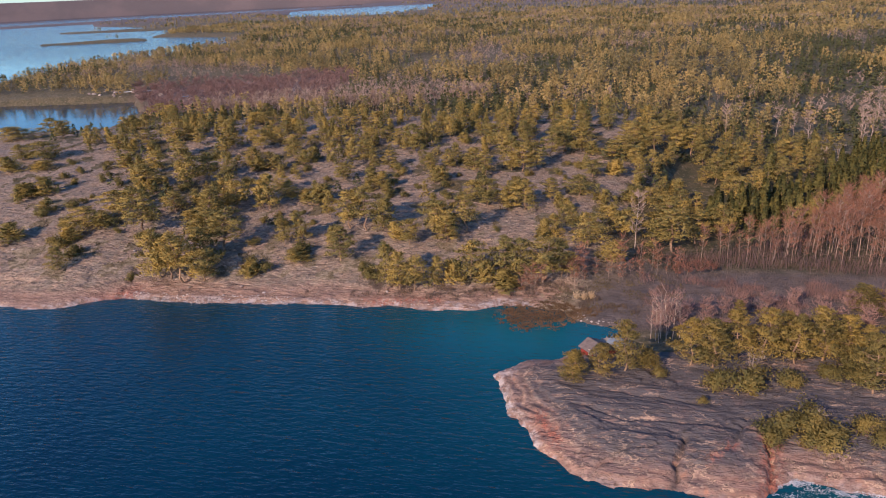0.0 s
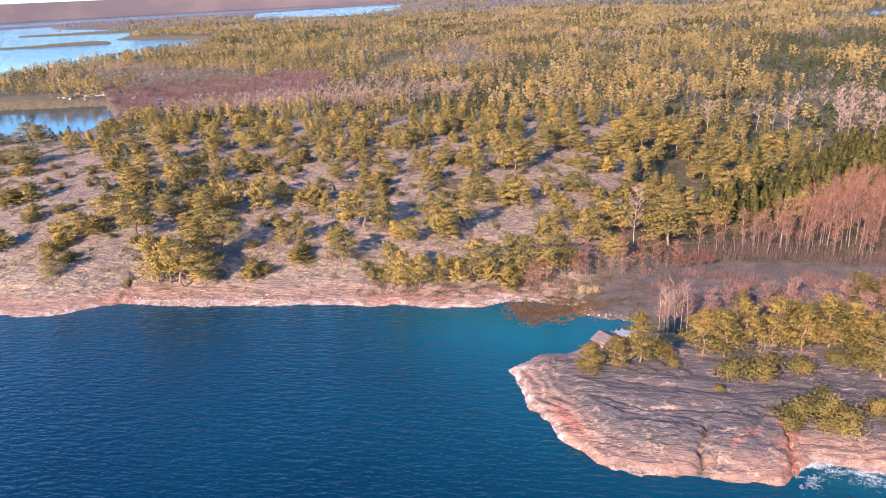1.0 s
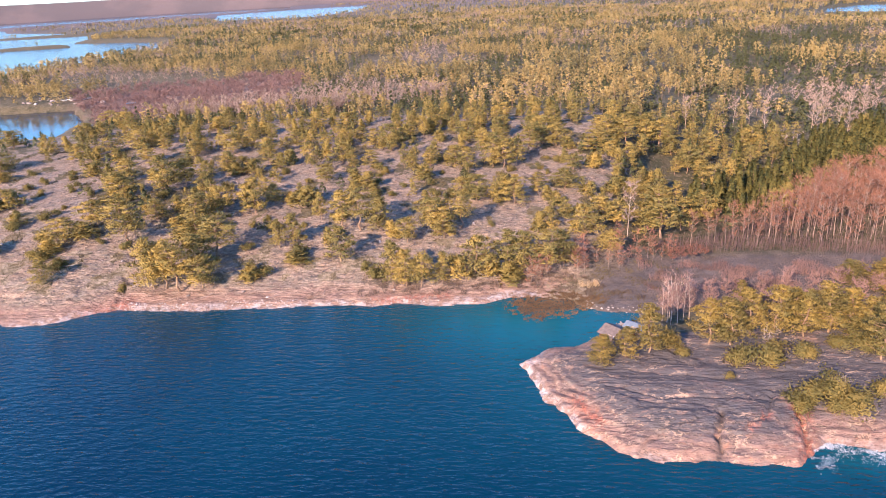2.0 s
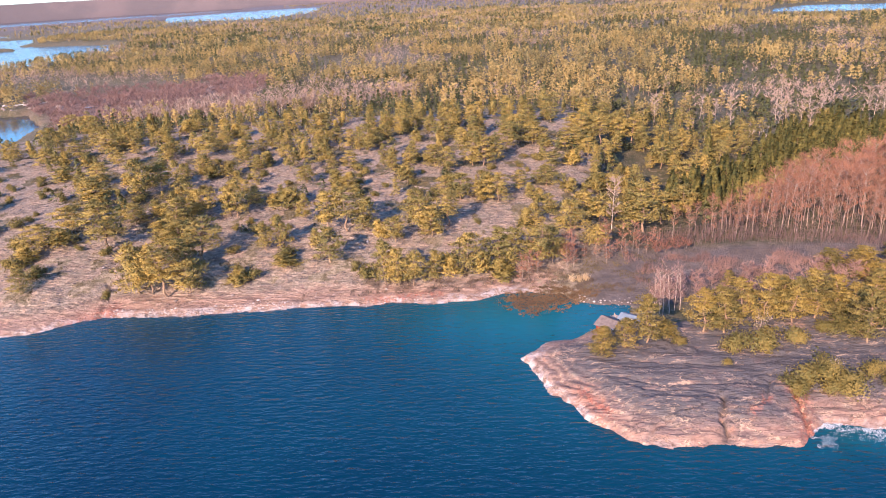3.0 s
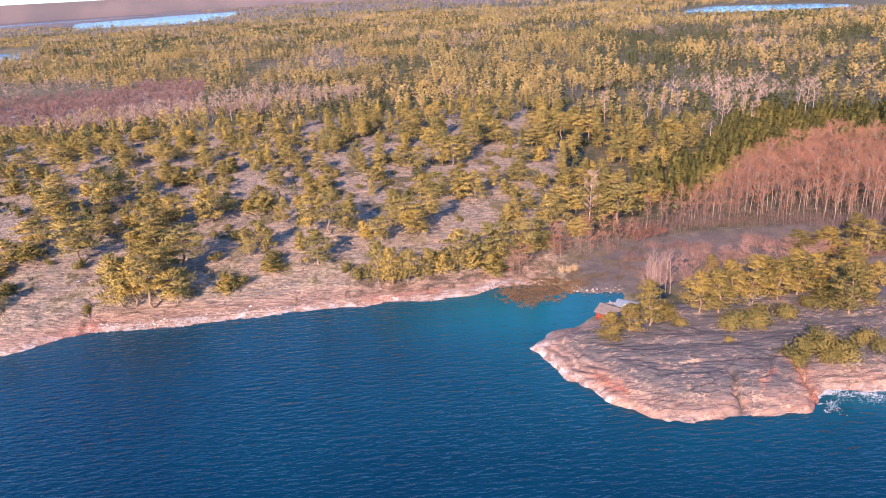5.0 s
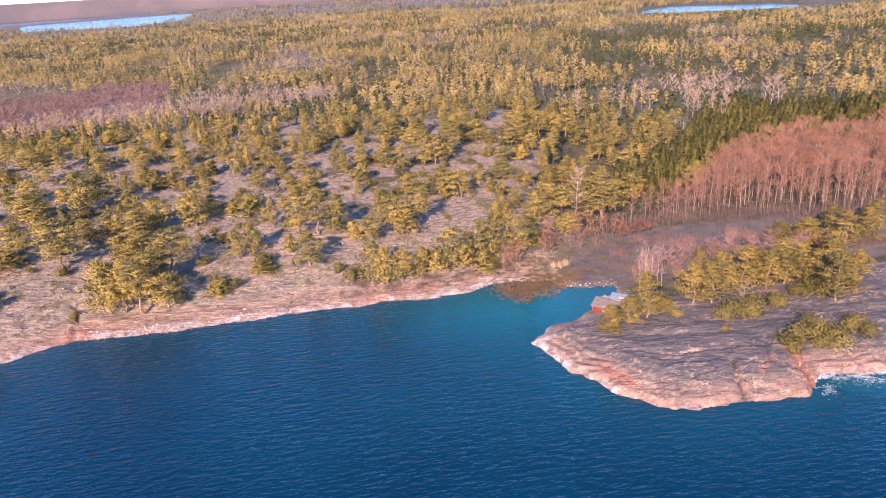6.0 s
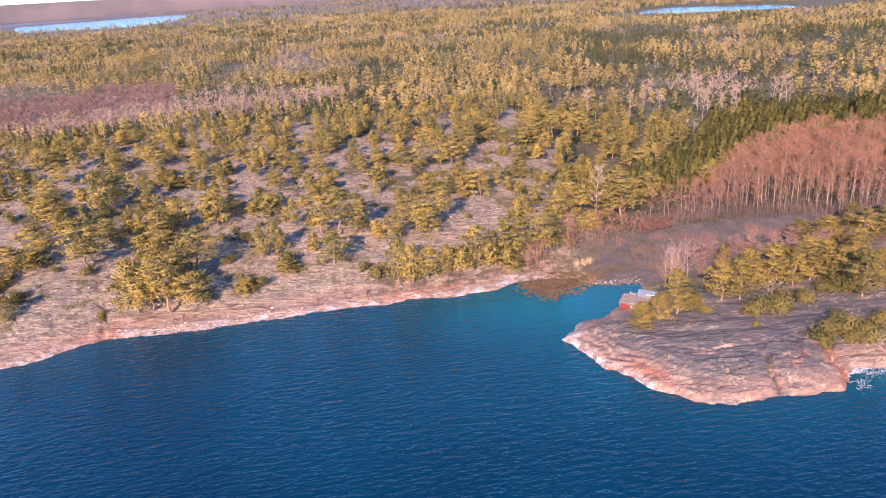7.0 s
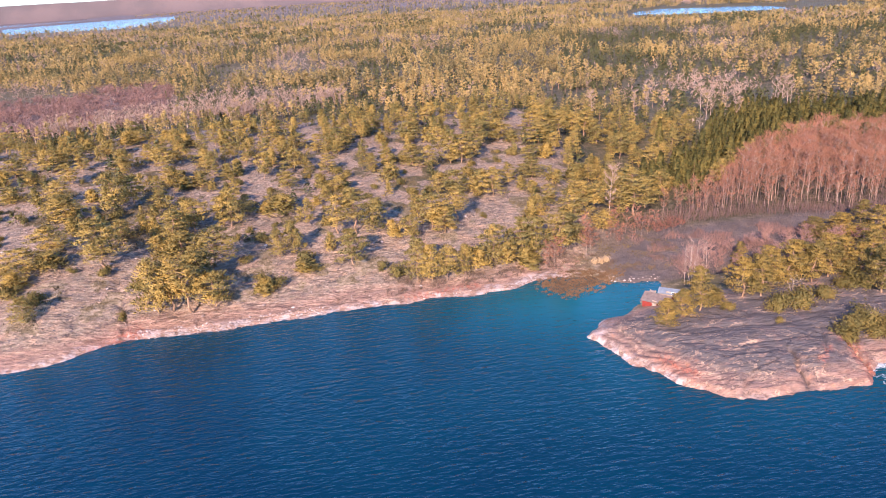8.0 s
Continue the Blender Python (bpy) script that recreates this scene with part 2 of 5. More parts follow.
    inner = p.ramp(p.node("ShaderNodeSeparateXYZ", Vector=p.world).outputs[1], 158.0, 200.0)
    east = p.ramp(p.node("ShaderNodeSeparateXYZ", Vector=p.world).outputs[0], 25.0, 45.0)
    moss = p.mix(p.ramp(p.noise(0.25, 5.0, 0.6), 0.38, 0.62), (0.040, 0.040, 0.018), (0.085, 0.070, 0.038))
    moss = p.mix(p.calc("MULTIPLY", p.ramp(p.noise(0.7, 5.0, 0.65), 0.54, 0.66), 0.6), moss, (0.230, 0.190, 0.145))
    floor = p.mix(p.calc("MAXIMUM", p.calc("MULTIPLY", inner, 0.85), east), floor, moss)
    floor = p.mix(p.calc("MULTIPLY", p.ramp(fine, 0.52, 0.7), 0.6), floor, (0.055, 0.058, 0.025))
    grass = p.mix(p.ramp(p.noise(0.25, 5.0, 0.6), 0.35, 0.65), (0.082, 0.068, 0.064), (0.118, 0.096, 0.088))
    grass = p.mix(p.calc("MULTIPLY", p.ramp(p.noise(1.6, 4.0), 0.5, 0.7), 0.6), grass, (0.055, 0.043, 0.038))
    moor_and_haze = p.mix(p.ramp(p.noise(0.05, 5.0, 0.6), 0.35, 0.65), (0.105, 0.074, 0.066), (0.150, 0.106, 0.092))
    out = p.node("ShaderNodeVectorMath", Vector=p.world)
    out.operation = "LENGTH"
    # beyond 1500 m the mauve of distance haze is painted into the ground
    moor_and_haze = p.mix(p.ramp(out.outputs["Value"], 1500.0, 2600.0), moor_and_haze, p.mix(p.ramp(p.noise(0.004, 4.0, 0.6), 0.4, 0.6), (0.092, 0.078, 0.094), (0.124, 0.098, 0.110)))
    edge = p.ramp(p.calc("ADD", rock, p.calc("MULTIPLY", p.calc("SUBTRACT", mid, 0.5), 1.3)), 0.38, 0.62)
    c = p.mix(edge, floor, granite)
    c = p.mix(meadow, c, grass)
    c = p.mix(bog, c, moor_and_haze)
    p.colour(c)
    strata = p.noise(0.9, 5.0, 0.6, stretch=(0.28, 1.5, 1.0, 0.2))
    mid = p.calc("ADD", p.calc("MULTIPLY", mid, 0.6), p.calc("SUBTRACT", p.calc("MULTIPLY", strata, 1.5), p.calc("MULTIPLY", p.ramp(streak, 0.50, 0.60), p.calc("ADD", 0.10, p.calc("MULTIPLY", hill, 0.38)))))
    mid = p.calc("ADD", mid, p.calc("MULTIPLY", p.calc("MULTIPLY", saw, rock), 0.8))
    height = p.calc("ADD", p.calc("MULTIPLY", mid, 0.7), p.calc("SUBTRACT", p.calc("MULTIPLY", fine, 0.35), p.calc("MULTIPLY", crack, 0.1)))
    return p.bump(height, p.calc("ADD", 0.85, p.calc("MULTIPLY", hill, 0.15)), 0.34).mat


def water_paint():
    p = Paint("sea_water", 0.10, specular=0.5)
    p.skin.inputs["IOR"].default_value = 1.33
    shoal_sheen = p.attribute("shoal_sheen").outputs["Fac"]
    calm = p.attribute("calm").outputs["Fac"]
    c = p.mix(p.ramp(p.noise(0.03, 3.0), 0.35, 0.65), (0.0002, 0.0130, 0.034), (0.0003, 0.0178, 0.041))
    c = p.mix(shoal_sheen, c, (0.006, 0.082, 0.112))
    p.colour(c)
    wave = p.calc("ABSOLUTE", p.calc("SUBTRACT", p.noise(0.42, 2.0, 0.5, stretch=(0.42, 1.2, 1.0, 0.10)), 0.5), 0.0)
    wave = p.calc("SUBTRACT", 1.0, p.calc("POWER", p.calc("MULTIPLY", wave, 4.0), 1.5))
    swell = p.noise(0.95, 2.0, 0.55, stretch=(0.42, 1.2, 1.0, 0.06))
    ripple = p.noise(2.4, 1.0, 0.5, stretch=(0.5, 1.2, 1.0, -0.15))
    height = p.calc("ADD", p.calc("ADD", swell, p.calc("MULTIPLY", wave, 0.38)), p.calc("MULTIPLY", ripple, 0.12))
    height = p.calc("MULTIPLY", height, p.calc("SUBTRACT", 1.0, p.calc("MULTIPLY", calm, 0.85)))
    return p.bump(height, 1.0, 0.26).mat


GROUND, WATER = ground_paint(), water_paint()

# ---- the lie of the land ----
def sm(t):
    t = np.clip(t, 0.0, 1.0)
    return t * t * (3.0 - 2.0 * t)


def vnoise(x, y, seed=0):
    """Smooth value noise between -1 and 1."""
    xi, yi = np.floor(x).astype(np.int64), np.floor(y).astype(np.int64)
    fx, fy = x - xi, y - yi
    fx, fy = fx * fx * (3 - 2 * fx), fy * fy * (3 - 2 * fy)

    def corner(a, b):
        n = (a * 374761393 + b * 668265263 + seed * 974634551) & 0x7FFFFFFF
        n = ((n ^ (n >> 13)) * 1274126177) & 0x7FFFFFFF
        n = ((n ^ (n >> 16)) * 668265263) & 0x7FFFFFFF
        return ((n ^ (n >> 15)) & 0xFFFFF) / 524287.5 - 1.0

    low = corner(xi, yi) * (1 - fx) + corner(xi + 1, yi) * fx
    high = corner(xi, yi + 1) * (1 - fx) + corner(xi + 1, yi + 1) * fx
    return low * (1 - fy) + high * fy


def fbm(x, y, seed=0, octaves=4):
    total, size, norm = 0.0, 1.0, 0.0
    for n in range(octaves):
        total = total + size * vnoise(x * 2**n + 17.3 * n, y * 2**n - 9.1 * n, seed + n)
        norm += size
        size *= 0.5
    return total / norm


def slabs(x, y, seed):
    """Flat, tilted plates with straight edges, between about -1 and 1."""
    xi, yi = np.floor(x), np.floor(y)

    def chance(a, b, k):
        n = np.sin(a * 127.1 + b * 311.7 + (seed + k) * 74.7) * 43758.5453
        return 2 * (n - np.floor(n)) - 1

    best, second, value = np.full(x.shape, 1e9), np.full(x.shape, 1e9), np.zeros(x.shape)
    for i in (-1, 0, 1):
        for j in (-1, 0, 1):
            a, b = xi + i, yi + j
            dx, dy = x - a - 0.5 - 0.42 * chance(a, b, 1), y - b - 0.5 - 0.42 * chance(a, b, 2)
            far = dx * dx + dy * dy
            level = 0.7 * chance(a, b, 3) + 0.7 * dx * chance(a, b, 4) + 0.9 * dy * chance(a, b, 5)
            value = np.where(far < best, level, value)
            second = np.minimum(second, np.maximum(far, best))
            best = np.minimum(far, best)
    return value, np.sqrt(second) - np.sqrt(best)


def inside_by(x, y, poly):
    """Distance to the outline of a polygon, positive inside it."""
    p = np.array(poly, float)
    near = np.full(x.shape, 1e12)
    odd = np.zeros(x.shape, bool)
    for (ax, ay), (bx, by) in zip(p, np.roll(p, -1, 0)):
        ex, ey = bx - ax, by - ay
        t = np.clip(((x - ax) * ex + (y - ay) * ey) / (ex * ex + ey * ey), 0, 1)
        near = np.minimum(near, (x - ax - t * ex) ** 2 + (y - ay - t * ey) ** 2)
        if ey != 0:
            odd ^= ((ay > y) != (by > y)) & (x < (y - ay) / ey * ex + ax)
    return np.sqrt(near) * np.where(odd, 1.0, -1.0)


# the water's edge, from the west round the cove and the point to the east
SHORE = [(-900, 560), (-560, 330), (-400, 190), (-260, 125), (-160, 119), (-120, 125.5), (-108, 125.2), (-100, 127),
         (-93.2, 131.8), (-87, 134), (-76, 132.9), (-64, 132.6), (-54, 134), (-43, 135), (-31, 135.2), (-20, 135.9), (-9, 135),
         (0, 135.9), (7, 138.6), (14, 139.5), (22, 138), (25, 132.5), (37, 130.6), (34.5, 125), (29, 121.8), (21.4, 115.2),
         (15.2, 114.4), (9.4, 107.8), (12.1, 101.5), (14, 95.5), (18, 90), (19.3, 86.6), (24, 82.2), (27.5, 79.3),
         (35, 77.9), (40.3, 78.8), (46, 77.7), (51.6, 78.2), (55, 82), (58, 84.3), (67.6, 81.8), (80, 80), (110, 84)]
MAINLAND = SHORE + [(400, 70), (2500, 60), (7000, 2000), (7000, 7000), (-7000, 7000), (-7000, 2600), (-3000, 700)]
COVE = [(-250, 345), (-270, 415), (-311, 470), (-375, 460), (-420, 455), (-600, 450), (-640, 420), (-600, 320), (-420, 322), (-300, 330)]
BAY = [(-2600, 200), (-1000, 420), (-530, 572), (-553, 636), (-568, 696), (-545, 765), (-560, 911), (-554, 1063), (-640, 1290),
       (-782, 1342), (-895, 1390), (-1000, 1640), (-1059, 1717), (-1333, 1678), (-1400, 1740), (-1150, 1850), (-1641, 2204),
       (-1850, 2480), (-2110, 2290), (-2600, 1720), (-3600, 1000), (-4800, 1500), (-4800, 400)]
SKERRY = [(-1040, 1194), (-900, 1290), (-850, 1300), (-826, 1262), (-960, 1222)]
SOUND = [(-2338, 2318), (-2158, 2551), (-1860, 2953), (-1592, 3239), (-1380, 3495), (-1193, 3800), (-1400, 4547), (-1945, 4343), (-2462, 4074), (-2942, 3744), (-3378, 3358)]
BOG = [(-275, 425), (-232, 428), (-208, 448), (-160, 475), (-149, 485), (-185, 562), (-232, 545), (-291, 525), (-330, 495)]
INLET = [(-985, 2318), (-820, 2310), (-640, 2240), (-580, 2650), (-720, 3740), (-1010, 3640), (-1200, 3400), (-1330, 3190)]
LAKE = [(500, 1215), (540, 1120), (600, 1085), (680, 1085), (760, 1120), (800, 1200), (798, 1290), (722, 1350), (640, 1400), (560, 1330)]


def shore_by(x, y):
    """Metres inland from the nearest water; negative over water."""
    d = inside_by(x, y, MAINLAND)
    for water in (COVE, BAY, SOUND, INLET, LAKE):
        d = np.minimum(d, -inside_by(x, y, water))
    d = np.maximum(d, inside_by(x, y, SKERRY))
    far = sm((y - 300) / 600)
    return d + (0.7 * vnoise(x / 4.3, y / 4.3, 5) + 0.35 * vnoise(x / 1.3, y / 1.3, 6)) * (1 - far) + 14 * far * fbm(x / 90, y / 90, 8)


def point_part(x, y):
    """1 on the bare point beside the cove, 0 off it."""
    return sm((x - 5) / 4) * sm((121 + 0.12 * (x - 30) - y) / 10)


def hill_part(x, y):
    """1 on the rocky hill, 0 on the low land east of it and far behind."""
    edge = 42 - 22 * sm((168 - y) / 30) + 0.25 * np.clip(y - 190, 0, 80)
    return sm((edge + 14 - x) / 34) * (1 - 0.75 * sm((y - 290) / 110))


def lift(x, y, d):
    """The height of the ground without its fine relief."""
    point, hill = point_part(x, y), hill_part(x, y)
    west = sm((-70 - x) / 40)
    run = 1 - np.exp(-np.clip(d - 3, 0, 400) / (62 - 10 * west))
    on_hill = 0.9 * sm(d / 2.2) + 14.0 * run + 1.0 * west * sm((d - 2) / 14) + 1.0 * sm((y - 215) / 60)
    on_point = 1.0 * sm(d / 1.3) + 2.2 * sm(d / 9.5)
    back = sm((y - 168) / 120)
    low = 0.25 + 0.6 * sm(d / 12) + 7.5 * back * (0.55 + 0.45 * fbm(x / 120, y / 120, 21)) * (1 - 0.85 * sm((y - 900) / 700))
    far = sm((y - 450) / 500)
    low = low + far * (1.5 + (7 - 5 * sm((y - 1500) / 600)) * fbm(x / 420, y / 420, 22)) * sm(d / 160)
    low = low * (1 - 0.62 * np.exp(-np.hypot((x + 250) / 110, (y - 520) / 110) ** 2))
    r = np.hypot(x + 5, y + 15)
    low = low + sm((r - 4790) / 90) * (122 + 7 * fbm(x / 900, y / 900, 23)) * sm(d / 40)
    return low * (1 - hill) * (1 - point) + on_hill * hill * (1 - point) + on_point * point


CRACKS = [[(39.3, 77), (40.6, 81), (41.2, 84.5), (42.6, 88)], [(53.6, 78), (54.6, 84), (55.4, 90)], [(-91.5, 129), (-90.8, 135), (-92, 143), (-95, 150), (-96.5, 157)],
          [(-42.6, 134), (-41.4, 142)], [(28, 80), (33, 84.2), (39, 86)], [(25, 96), (33, 92), (47, 92.5)], [(30, 101), (44, 98), (56, 99)], [(45, 84), (50, 88), (53, 95)]]


def to_line(x, y, line):
    near = np.full(x.shape, 1e9)
    for (ax, ay), (bx, by) in zip(line, line[1:]):
        ex, ey = bx - ax, by - ay
        t = np.clip(((x - ax) * ex + (y - ay) * ey) / (ex * ex + ey * ey), 0, 1)
        near = np.minimum(near, np.hypot(x - ax - t * ex, y - ay - t * ey))
    return near


def ground(x, y):
    """Height, and how far each place is rock, dry meadow, washed shore and bog; far out, bog carries the haze tint."""
    x, y = np.asarray(x, float), np.asarray(y, float)
    d = shore_by(x, y)
    z = lift(x, y, d)
    point, hill = point_part(x, y), hill_part(x, y)
    near = 1 - sm((y - 280) / 90)
    patch = fbm(x / 17, y / 22, 31)
    rock = np.clip(np.maximum(point * sm((118 - y + 0.05 * x + 6 * patch) / 5), hill * near * sm((0.75 + 1.3 * patch) * 2.2 + sm((34 - d) / 24))), 0, 1)
    rock = rock * (1 - 0.9 * hill * sm((fbm(x / 5, y / 7, 33) - 0.10) * 6) * sm((d - 7) / 6))
    rock = np.maximum(rock, sm((7.5 + 3 * patch - d) / 3) * sm((12 - x) / 8) * near)
    # worn ledges and joints in the rock
    u, v = 0.985 * x - 0.17 * y, 0.17 * x + 0.985 * y
    swell = fbm(x / 9, y / 9, 41)
    step = z / 0.62 + (1.5 + 0.2 * hill) * fbm(u / 16, v / 7, 49) + 0.25 * fbm(u / 5, v / 1.8, 42)
    part = step - np.floor(step)
    ledge = 0.95 * (sm((part - 0.44) / 0.05) - part)
    fine = z / 0.2 + 1.6 * fbm(u / 9, v / 3, 54) + 0.3 * fbm(u / 2.2, v / 0.9, 55)
    fine = fine - np.floor(fine)
    ledge = ledge + 0.42 * (sm((fine - 0.45) / 0.10) - fine) * sm(0.4 + 1.5 * vnoise(x / 9, y / 6, 56))
    joint = fbm(u / 11 + 0.4 * swell, v / 3.8, 43)
    joint2 = fbm(u / 3.4, v / 12 + 0.4 * swell, 44)
    cut = np.exp(-((joint / 0.045) ** 2)) + 0.8 * np.exp(-((joint2 / 0.04) ** 2))
    inland = sm((d + 0.2) / 1.6)
    (large, gap), (small, slit) = slabs(u / 13 + 0.15 * swell, v / 3.2 + 0.2 * swell, 51), slabs(u / 4.5 + 0.1 * swell, v / 1.2 + 0.15 * swell, 52)
    plate = 0.42 * large + 0.16 * small - 0.06 * np.exp(-((gap / 0.05) ** 2))
    relief = (0.12 + 0.2 * hill) * swell + 0.62 * plate + ledge * (0.50 + 0.10 * hill + 0.35 * vnoise(x / 14, y / 14, 45)) - 0.07 * cut * sm(0.5 + 2 * vnoise(x / 11, y / 11, 48)) + (0.07 + 0.07 * hill) * fbm(x / 1.3, y / 1.3, 46)
    z = z + rock * inland * relief * (0.95 - 0.35 * hill)
    z = z + (1 - rock) * inland * near * 0.25 * fbm(x / 3, y / 3, 47)
    for n, line in enumerate(CRACKS):
        away = to_line(x + 0.5 * vnoise(x / 1.5, y / 1.5, 50 + n), y + 0.5 * vnoise(x / 1.5, y / 1.5, 60 + n), line)
        z = z - inland * (0.9 if n < 4 else 0.5) * np.exp(-((away / (0.42 if n < 4 else 0.3)) ** 2))
    z = np.where(d < 0, np.maximum(-2.5, 0.25 * d) - 0.05, np.maximum(z, 0.06))
    meadow = sm((x - 22) / 8) * sm((166 + 0.03 * x - y) / 8) * sm((y - 127) / 4) * (1 - point) * (1 - rock)
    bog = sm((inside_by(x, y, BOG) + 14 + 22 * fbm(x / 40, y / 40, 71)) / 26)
    # the same mask spreads the haze tint over the far ground
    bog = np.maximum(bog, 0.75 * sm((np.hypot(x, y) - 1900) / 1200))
    washed = sm((1.7 + 0.9 * hill + 1.6 * vnoise(x / 5, y / 5, 72) - d) / 1.8) * near * sm((1.3 - z) / 0.9) * (1 - 0.7 * point * sm((x - 20) / 6))
    washed = np.maximum(washed, 0.95 * np.exp(-(((x - 4) / 15) ** 2)) * sm((3.4 - d) / 1.5) * sm((147 - y) / 3) * (y > 130))
    washed = np.maximum(washed, 0.9 * np.exp(-(((x - 11.8) / 3.2) ** 2) - ((y - 109) / 4.5) ** 2) * (d < 4))
    return z, rock, meadow, washed, bog, d


def seams(x, y):
    """The joints between the slabs of rock: 1 in a joint, 0 off it."""
    u, v = 0.985 * x - 0.17 * y, 0.17 * x + 0.985 * y
    swell = fbm(x / 9, y / 9, 41)
    gap, slit = slabs(u / 13 + 0.15 * swell, v / 3.2 + 0.2 * swell, 51)[1], slabs(u / 4.5 + 0.1 * swell, v / 1.2 + 0.15 * swell, 52)[1]
    joint = np.exp(-((gap / 0.035) ** 2)) + 0.6 * np.exp(-((slit / 0.07) ** 2)) * (vnoise(x / 3, y / 3, 53) > 0.1)
    for line in CRACKS[:4]:
        joint = joint + 2.2 * np.exp(-((to_line(x, y, line) / 0.5) ** 2))
    return np.clip(joint, 0, 2.2) * sm((400 - y) / 50)


RUSTY = [([(53.2, 78.5), (54.6, 84), (55.4, 89)], 1.6), ([(19.5, 93), (22.5, 86.5)], 1.5), ([(-95, 130), (-88, 135.5)], 2.6), ([(46, 84), (50, 87.5)], 0.8), ([(-25, 137), (-8, 138.5)], 1.2)]


def rusty(x, y):
    """Where iron-red rock shows along the joints."""
    best = np.zeros(x.shape)
    for line, wide in RUSTY:
        best = np.maximum(best, np.exp(-((to_line(x, y, line) / wide) ** 2)))
    return best

# ---- ground and water ----
def fast_mesh(name, verts, faces, material, smooth=False, normals=None):
    verts, faces = np.asarray(verts, np.float32), np.asarray(faces, np.int32)
    count, sides = faces.shape
    me = bpy.data.meshes.new(name)
    me.vertices.add(len(verts)), me.loops.add(count * sides), me.polygons.add(count)
    me.vertices.foreach_set("co", verts.ravel())
    me.loops.foreach_set("vertex_index", faces.ravel())
    me.polygons.foreach_set("loop_start", np.arange(0, count * sides, sides, dtype=np.int32))
    me.polygons.foreach_set("use_smooth", np.full(count, smooth or normals is not None))
    me.update(calc_edges=True)
    if normals is not None:
        me.normals_split_custom_set_from_vertices(np.asarray(normals, np.float32))
    me.materials.append(material)
    return me


def grid_faces(rows, cols):
    a = (np.arange(rows - 1)[:, None] * cols + np.arange(cols - 1)).ravel()
    return np.stack([a, a + 1, a + cols + 1, a + cols], 1)


HUB = (-5.0, -15.0)
radii = [84.0]
while radii[-1] < 4880:
    radii.append(radii[-1] + max(0.27, (0.0034 if radii[-1] < 125 else 0.0062 if radii[-1] < 260 else 0.011) * (radii[-1] - 25)))
slopes = np.concatenate([np.linspace(-4, -1.35, 14), np.linspace(-1.34, 0.09, 200), np.linspace(0.094, 0.76, 180), np.linspace(0.77, 1.2, 40), np.linspace(1.25, 4, 14)])
angles = np.arctan(slopes)
rr, aa = np.meshgrid(radii, angles, indexing="ij")
gx, gy = HUB[0] + rr * np.sin(aa), HUB[1] + rr * np.cos(aa)
gz, rock, meadow, washed, bog, inland = ground(gx.ravel(), gy.ravel())
land = fast_mesh("ground", np.stack([gx.ravel(), gy.ravel(), gz], 1), grid_faces(len(radii), len(angles))[:, ::-1], GROUND, True)
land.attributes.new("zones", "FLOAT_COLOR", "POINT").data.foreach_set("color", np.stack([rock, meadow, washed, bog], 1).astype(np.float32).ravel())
land.attributes.new("seam", "FLOAT", "POINT").data.foreach_set("value", seams(gx.ravel(), gy.ravel()).astype(np.float32))
land.attributes.new("rust", "FLOAT", "POINT").data.foreach_set("value", rusty(gx.ravel(), gy.ravel()).astype(np.float32))
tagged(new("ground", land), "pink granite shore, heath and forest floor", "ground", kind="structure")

radii = np.concatenate([[0.01], np.geomspace(20, 4940, 130)])
rr, aa = np.meshgrid(radii, np.linspace(0, 2 * math.pi, 241), indexing="ij")
wx, wy = (HUB[0] + rr * np.sin(aa)).ravel(), (HUB[1] + rr * np.cos(aa)).ravel()
sea = fast_mesh("water", np.stack([wx, wy, 0 * wx], 1), grid_faces(len(radii), 241)[:, ::-1], WATER, True)
off = -shore_by(wx, wy)
lee = np.exp(-np.hypot((wx - 14) / 26, (wy - 127) / 15) ** 2)
# shoals tint the water; the last broad patch is reflected brightness painted in
sea.attributes.new("shoal_sheen", "FLOAT", "POINT").data.foreach_set("value", (0.75 * lee + 0.55 * np.exp(-np.hypot((wx - 66) / 13, (wy - 81) / 5) ** 2) + 0.22 * np.exp(-np.clip(off, 0, 900) / 14) * (wy < 300) + 0.11 * np.exp(-np.hypot((wx + 6) / 42, (wy - 104) / 30) ** 2)).astype(np.float32))
sea.attributes.new("calm", "FLOAT", "POINT").data.foreach_set("value", np.clip(0.8 * lee + 1.1 * sm((wy - 200) / 120) * (1 - 0.95 * sm((wy - 650) / 500)), 0, 1.13).astype(np.float32))
tagged(new("water", sea), "dark blue rippled sea water", "water", kind="structure")


def height_at(x, y):
    return float(ground(np.array([x]), np.array([y]))[0][0])

# ---- trees ----
rng = np.random.default_rng(7)


def turned(n, up=0.0, r=rng):
    """n random pairs of unit vectors at right angles, the normals leaning upward by up."""
    normal = r.normal(size=(n, 3))
    normal[:, 2] = np.abs(normal[:, 2]) * (1 + up)
    normal /= np.linalg.norm(normal, axis=1)[:, None]
    a = np.cross(normal, r.normal(size=(n, 3)))
    a /= np.linalg.norm(a, axis=1)[:, None]
    return a, np.cross(normal, a)


